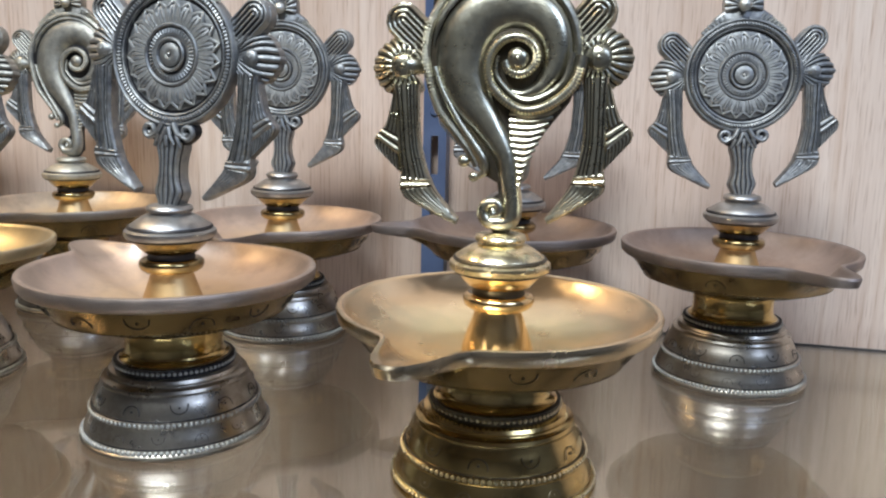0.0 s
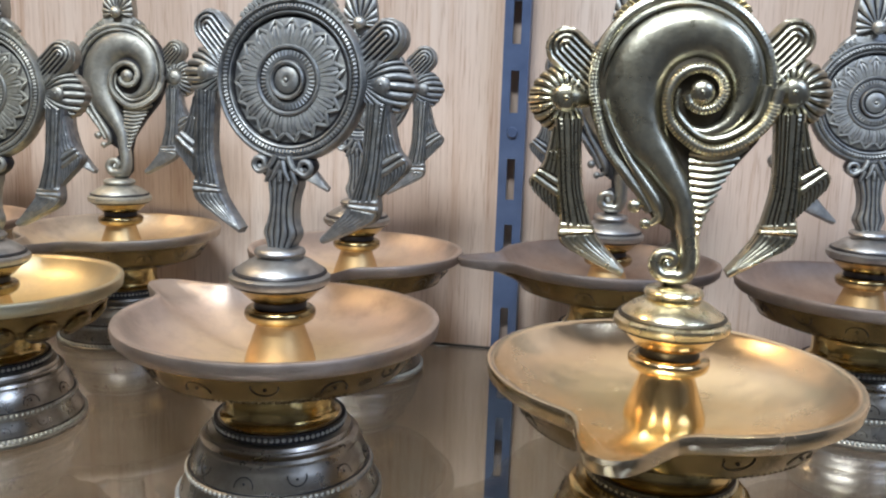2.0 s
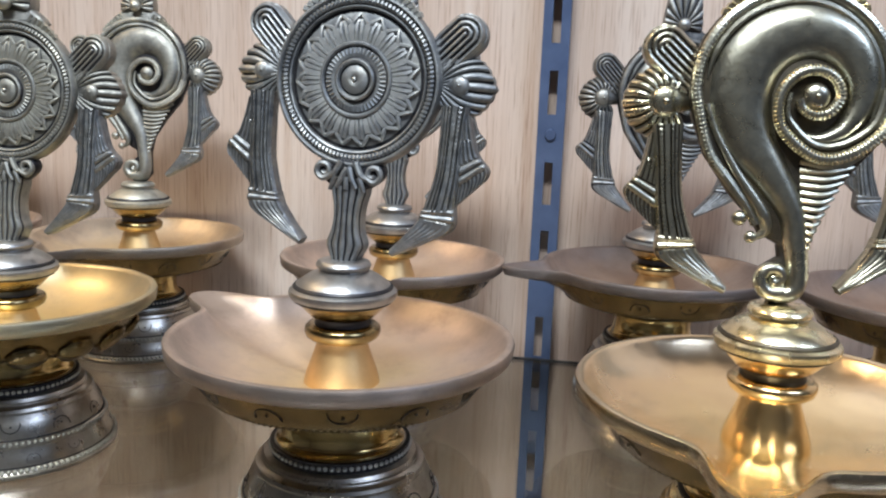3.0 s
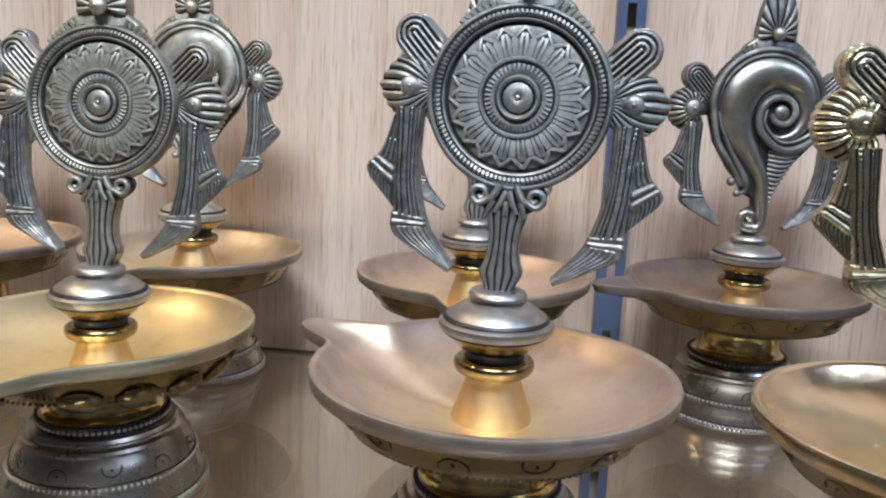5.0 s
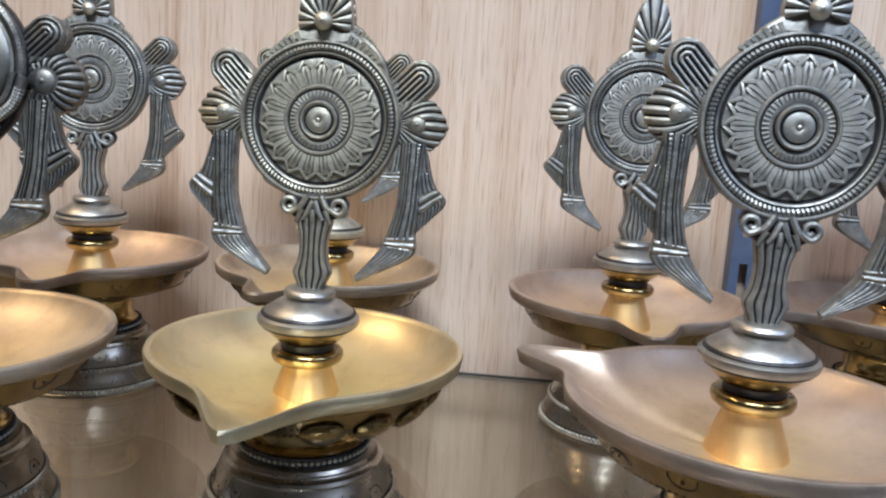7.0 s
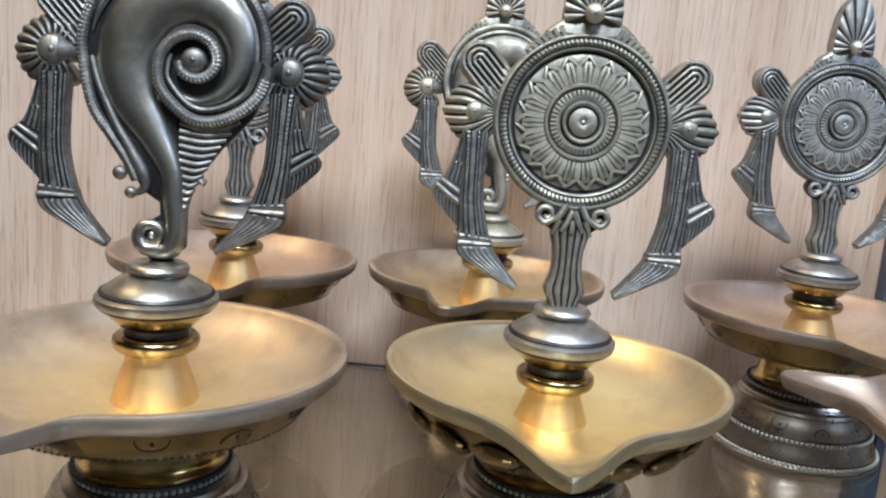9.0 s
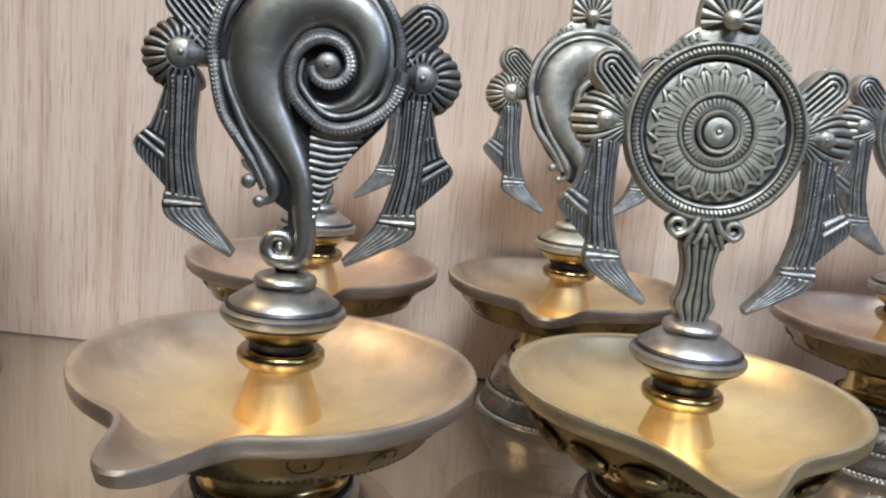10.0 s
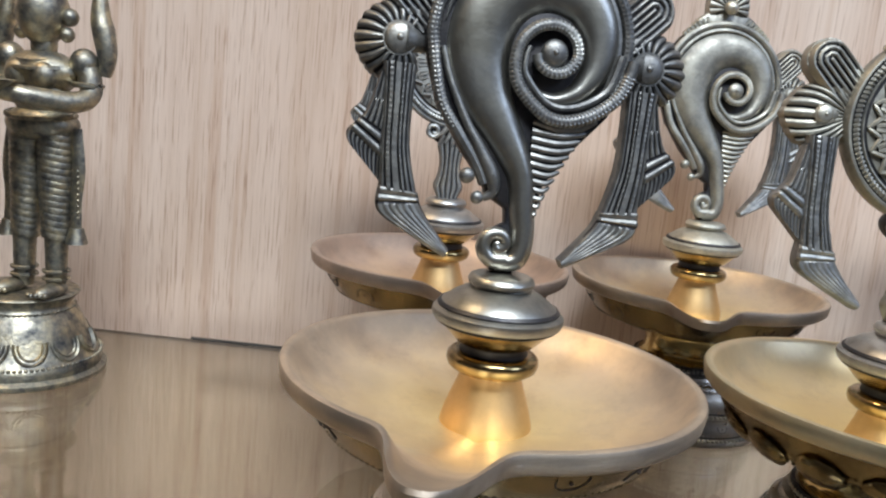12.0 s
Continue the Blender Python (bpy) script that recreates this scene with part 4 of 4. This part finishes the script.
# front row
make_lamp(-0.0462, 0.3057, 2, -104, "conch", GOLDEN, "shiny golden brass oil lamp with conch emblem and bright dish", lift=-0.0018, drop=0.0019, lean=-3.0, back=3.5)
make_lamp(-0.1926, 0.3168, -5, 152, "wheel", OLD, "antiqued brass oil lamp with wheel emblem and pinkish satin dish", lift=0.0006, drop=-0.0012, lean=2.6, back=2.5)
make_lamp(-0.3510, 0.3485, 1.5, -92, "wheel", YELLOW, "yellow brass oil lamp with wheel emblem, lotus petals under its dish", lift=-0.0078, drop=0.0021, radius=0.060, depth=0.0197, beak=(0.030, 0.20, 1.5), scalloped=True, lean=0.3, back=4.5)
make_lamp(-0.4841, 0.3231, 8, -101, "conch", DARK, "dark antiqued brass oil lamp with conch emblem and tan dish", lift=0.0, lean=0.9, back=5.5)
# back row
make_lamp(0.0603, 0.4644, 5, -62, "wheel", DULL, "antiqued brass oil lamp with wheel emblem and dull brown dish", lift=0.001, drop=-0.0011, back=4.0, lean=-3.5)
make_lamp(-0.0672, 0.4960, 5, -160, "conch", DULL_DARK, "dark brass oil lamp with conch emblem beside the steel upright", lift=-0.0021, drop=-0.0007, lean=1.5)
make_lamp(-0.2120, 0.4790, 5, -89, "wheel", OLD, "antiqued brass oil lamp with wheel emblem near the wood panel", lift=0.0006)
make_lamp(-0.3761, 0.4970, 5, -102, "conch", WARMER, "antiqued brass oil lamp with conch emblem and golden-tan dish", lift=0.0028, back=5.0, lean=-1.5)
make_lamp(-0.5057, 0.4791, 5, -80, "wheel", OLD, "antiqued brass oil lamp with wheel emblem behind a conch lamp", lift=0.0028, drop=-0.0019)



# ---- cast figure on a turned stand ----
def make_statue(x, y, turn):
    bm = bmesh.new()
    turned(bm, mm([(0, 0), (37.5, 0), (38.5, 1.2), (38.5, 3.4), (37.2, 4.6), (36.2, 5.4), (36.6, 7.4), (36.0, 11.0), (35.0, 12.4), (33.6, 14.0), (31.0, 22.0), (27.6, 31.0), (25.2, 37.6), (23.8, 39.0),
                   (23.2, 40.2), (23.6, 41.6), (22.6, 43.0), (22.8, 45.0), (24.0, 47.4), (25.6, 49.6), (25.0, 50.6), (23.6, 51.0), (0, 51.2)]), 64)
    for i in range(12):
        m = cone_frame(0.0338, 0.0140, 0.0256, 0.0366, 0.46, 2 * math.pi * (i + 0.5) / 12)
        for k, w in ((1.0, 0.0008), (0.74, 0.0006)):
            arc_tube(bm, m @ Matrix.Diagonal((0.8, 1.25, 1, 1)), 0, 0, 0.0088 * k, -3.3, 0.16, w, 14)
    build_beads(0.0358, 0.0124, 96, 0.0010)(bm)
    build_beads(0.0234, 0.0412, 66, 0.0008)(bm)
    stand = len(bm.verts)
    for v in bm.verts:
        v.co.z *= 0.78
    cx = 0.0125
    for side in (-1, 1):
        fx = cx + side * 0.0088
        bmesh.ops.create_uvsphere(bm, u_segments=14, v_segments=8, radius=1, matrix=Matrix.Translation((fx + side * 0.002, -0.0062, 0.0535)) @ Matrix.Diagonal((0.0052, 0.0105, 0.0034, 1)))
        for k in range(5):
            ball(bm, fx + side * 0.002 + (k - 2) * 0.0020, -0.0165 + 0.0006 * abs(k - 1), 0.0530, 0.0014)
        tube(bm, [(fx, 0.053, 0.0), (fx, 0.066, 0.0), (fx * 0.98, 0.082, 0.0)], lambda s: 0.0044 + 0.0012 * s, 12)
        for z in (0.058, 0.0615):
            tube(bm, [(fx + 0.0056 * math.cos(a * 0.5236), z, 0.0056 * math.sin(a * 0.5236)) for a in range(12)], 0.0009, 6, closed=True)
        # ridged drape over each leg
        for k in range(17):
            z = 0.0785 + 0.00295 * k
            w = 0.0062 + 0.0024 * k / 16
            ring = [Vector((cx + side * (0.0082 - 0.0012 * k / 16) + w * math.cos(a * 0.3927), w * 0.95 * math.sin(a * 0.3927), z - 0.0016 * math.cos(a * 0.3927))) for a in range(16)]
            rings = []
            for a in range(16):
                d = Vector((math.cos(a * 0.3927), math.sin(a * 0.3927), 0))
                rings.append([bm.verts.new(ring[a] + d * 0.0008 * math.cos(q) + Vector((0, 0, 0.0016 * math.sin(q)))) for q in (0, 1.2566, 2.5133, 3.7699, 5.0265)])
            for a in range(16):
                for q in range(5):
                    bm.faces.new((rings[a][q], rings[a][(q + 1) % 5], rings[(a + 1) % 16][(q + 1) % 5], rings[(a + 1) % 16][q]))
        tube(bm, [(cx + side * 0.0080, 0.077, 0.0), (cx + side * 0.0070, 0.128, 0.0)], lambda s: 0.0062 + 0.0024 * s, 12)
        # side sash with a flared end
        tube(bm, spline([(cx + side * 0.0165, 0.126, 0.001), (cx + side * 0.0190, 0.108, 0.001), (cx + side * 0.0178, 0.094, 0.001), (cx + side * 0.0185, 0.0795, 0.001)], 4), lambda s: 0.0036 - 0.0008 * s, 8, 0.6)
        bmesh.ops.create_cone(bm, cap_ends=True, segments=12, radius1=0.0052, radius2=0.0032, depth=0.007, matrix=Matrix.Translation((cx + side * 0.0185, 0.001, 0.0785)))
        for k in range(9 if side > 0 else 0):
            ball(bm, cx + side * (0.0206 - 0.0001 * k), -0.001, 0.087 + 0.0026 * k, 0.0008)
        # arms bent forward at the elbow
        tube(bm, spline([(cx + side * 0.0185, 0.1555, 0.002), (cx + side * 0.0225, 0.149, 0.002), (cx + side * 0.0245, 0.1415, 0.000), (cx + side * 0.0225, 0.1380, -0.008), (cx + side * 0.0120, 0.1392, -0.0205), (cx + side * 0.002, 0.1405, -0.0270)], 5), lambda s: 0.0056 - 0.0018 * s, 12)
        tube(bm, [(cx + side * 0.0225 + 0.0062 * math.cos(a * 0.5236), 0.1455, 0.001 + 0.0062 * math.sin(a * 0.5236)) for a in range(12)], 0.0012, 6, closed=True)
        bmesh.ops.create_uvsphere(bm, u_segments=12, v_segments=8, radius=1, matrix=Matrix.Translation((cx + side * 0.0195, 0.002, 0.1545)) @ Matrix.Diagonal((0.0066, 0.0062, 0.0068, 1)))
        # bud standing at each shoulder
        tube(bm, spline([(cx + side * 0.0275, 0.150, 0.006), (cx + side * 0.0285, 0.158, 0.006), (cx + side * 0.0265, 0.168, 0.006), (cx + side * 0.0245, 0.175, 0.006), (cx + side * 0.0240, 0.184, 0.006)], 5), lambda s: 0.0026 + 0.0024 * math.sin(3.0 * s), 10)
    # hips, belt, trunk, neck and head as plain rounded forms
    for px, pz, py, sx, sy, sz in ((0, 0.127, 0, 0.0178, 0.0125, 0.0085), (0, 0.138, 0, 0.0138, 0.0100, 0.0110), (0, 0.1495, 0, 0.0185, 0.0115, 0.0095), (-0.0065, 0.148, -0.0075, 0.0066, 0.0056, 0.0060), (0.0065, 0.148, -0.0075, 0.0066, 0.0056, 0.0060),
                                   (0, 0.161, 0, 0.0058, 0.0058, 0.0080), (0, 0.1745, -0.001, 0.0112, 0.0118, 0.0140), (0, 0.1895, 0.001, 0.0120, 0.0120, 0.0085)):
        bmesh.ops.create_uvsphere(bm, u_segments=18, v_segments=12, radius=1, matrix=Matrix.Translation((cx + px, py, pz)) @ Matrix.Diagonal((sx, sy, sz, 1)))
    bmesh.ops.create_cone(bm, cap_ends=True, segments=20, radius1=0.0105, radius2=0.0030, depth=0.020, matrix=Matrix.Translation((cx, 0.001, 0.203)))
    for side in (-1, 1):
        bmesh.ops.create_uvsphere(bm, u_segments=10, v_segments=8, radius=0.0034, matrix=Matrix.Translation((cx + side * 0.0120, 0.0, 0.1660)))
        bmesh.ops.create_uvsphere(bm, u_segments=10, v_segments=8, radius=0.0040, matrix=Matrix.Translation((cx + side * 0.0125, 0.001, 0.1735)))
    for z, r in ((0.1315, 0.0160), (0.1555, 0.0112), (0.1525, 0.0150)):
        tube(bm, [(cx + r * math.cos(a * 0.2618), z - 0.002 * max(0, -math.sin(a * 0.2618)), r * 0.78 * math.sin(a * 0.2618) - 0.001) for a in range(24)], 0.0011, 6, closed=True)
    # small bowl held before the chest
    bmesh.ops.create_cone(bm, cap_ends=True, segments=24, radius1=0.0085, radius2=0.0175, depth=0.0075, matrix=Matrix.Translation((cx - 0.006, -0.036, 0.1415)))
    for i, v in enumerate(bm.verts):
        if i >= stand:
            v.co = ((v.co.x - cx) * 0.98 + cx - 0.003, v.co.y * 1.05, 0.0400 + (v.co.z - 0.0512) * 1.045)
    ob = tagged(new("statue", mesh_of(bm, STATUE_BRASS, True, 50)), "dark antique brass standing figure holding a bowl on a petal-carved stand", "statue")
    ob.matrix_basis = pose(x, y, 0.0002, 0, 0, turn)
    return ob


make_statue(-0.704, 0.466, -10)
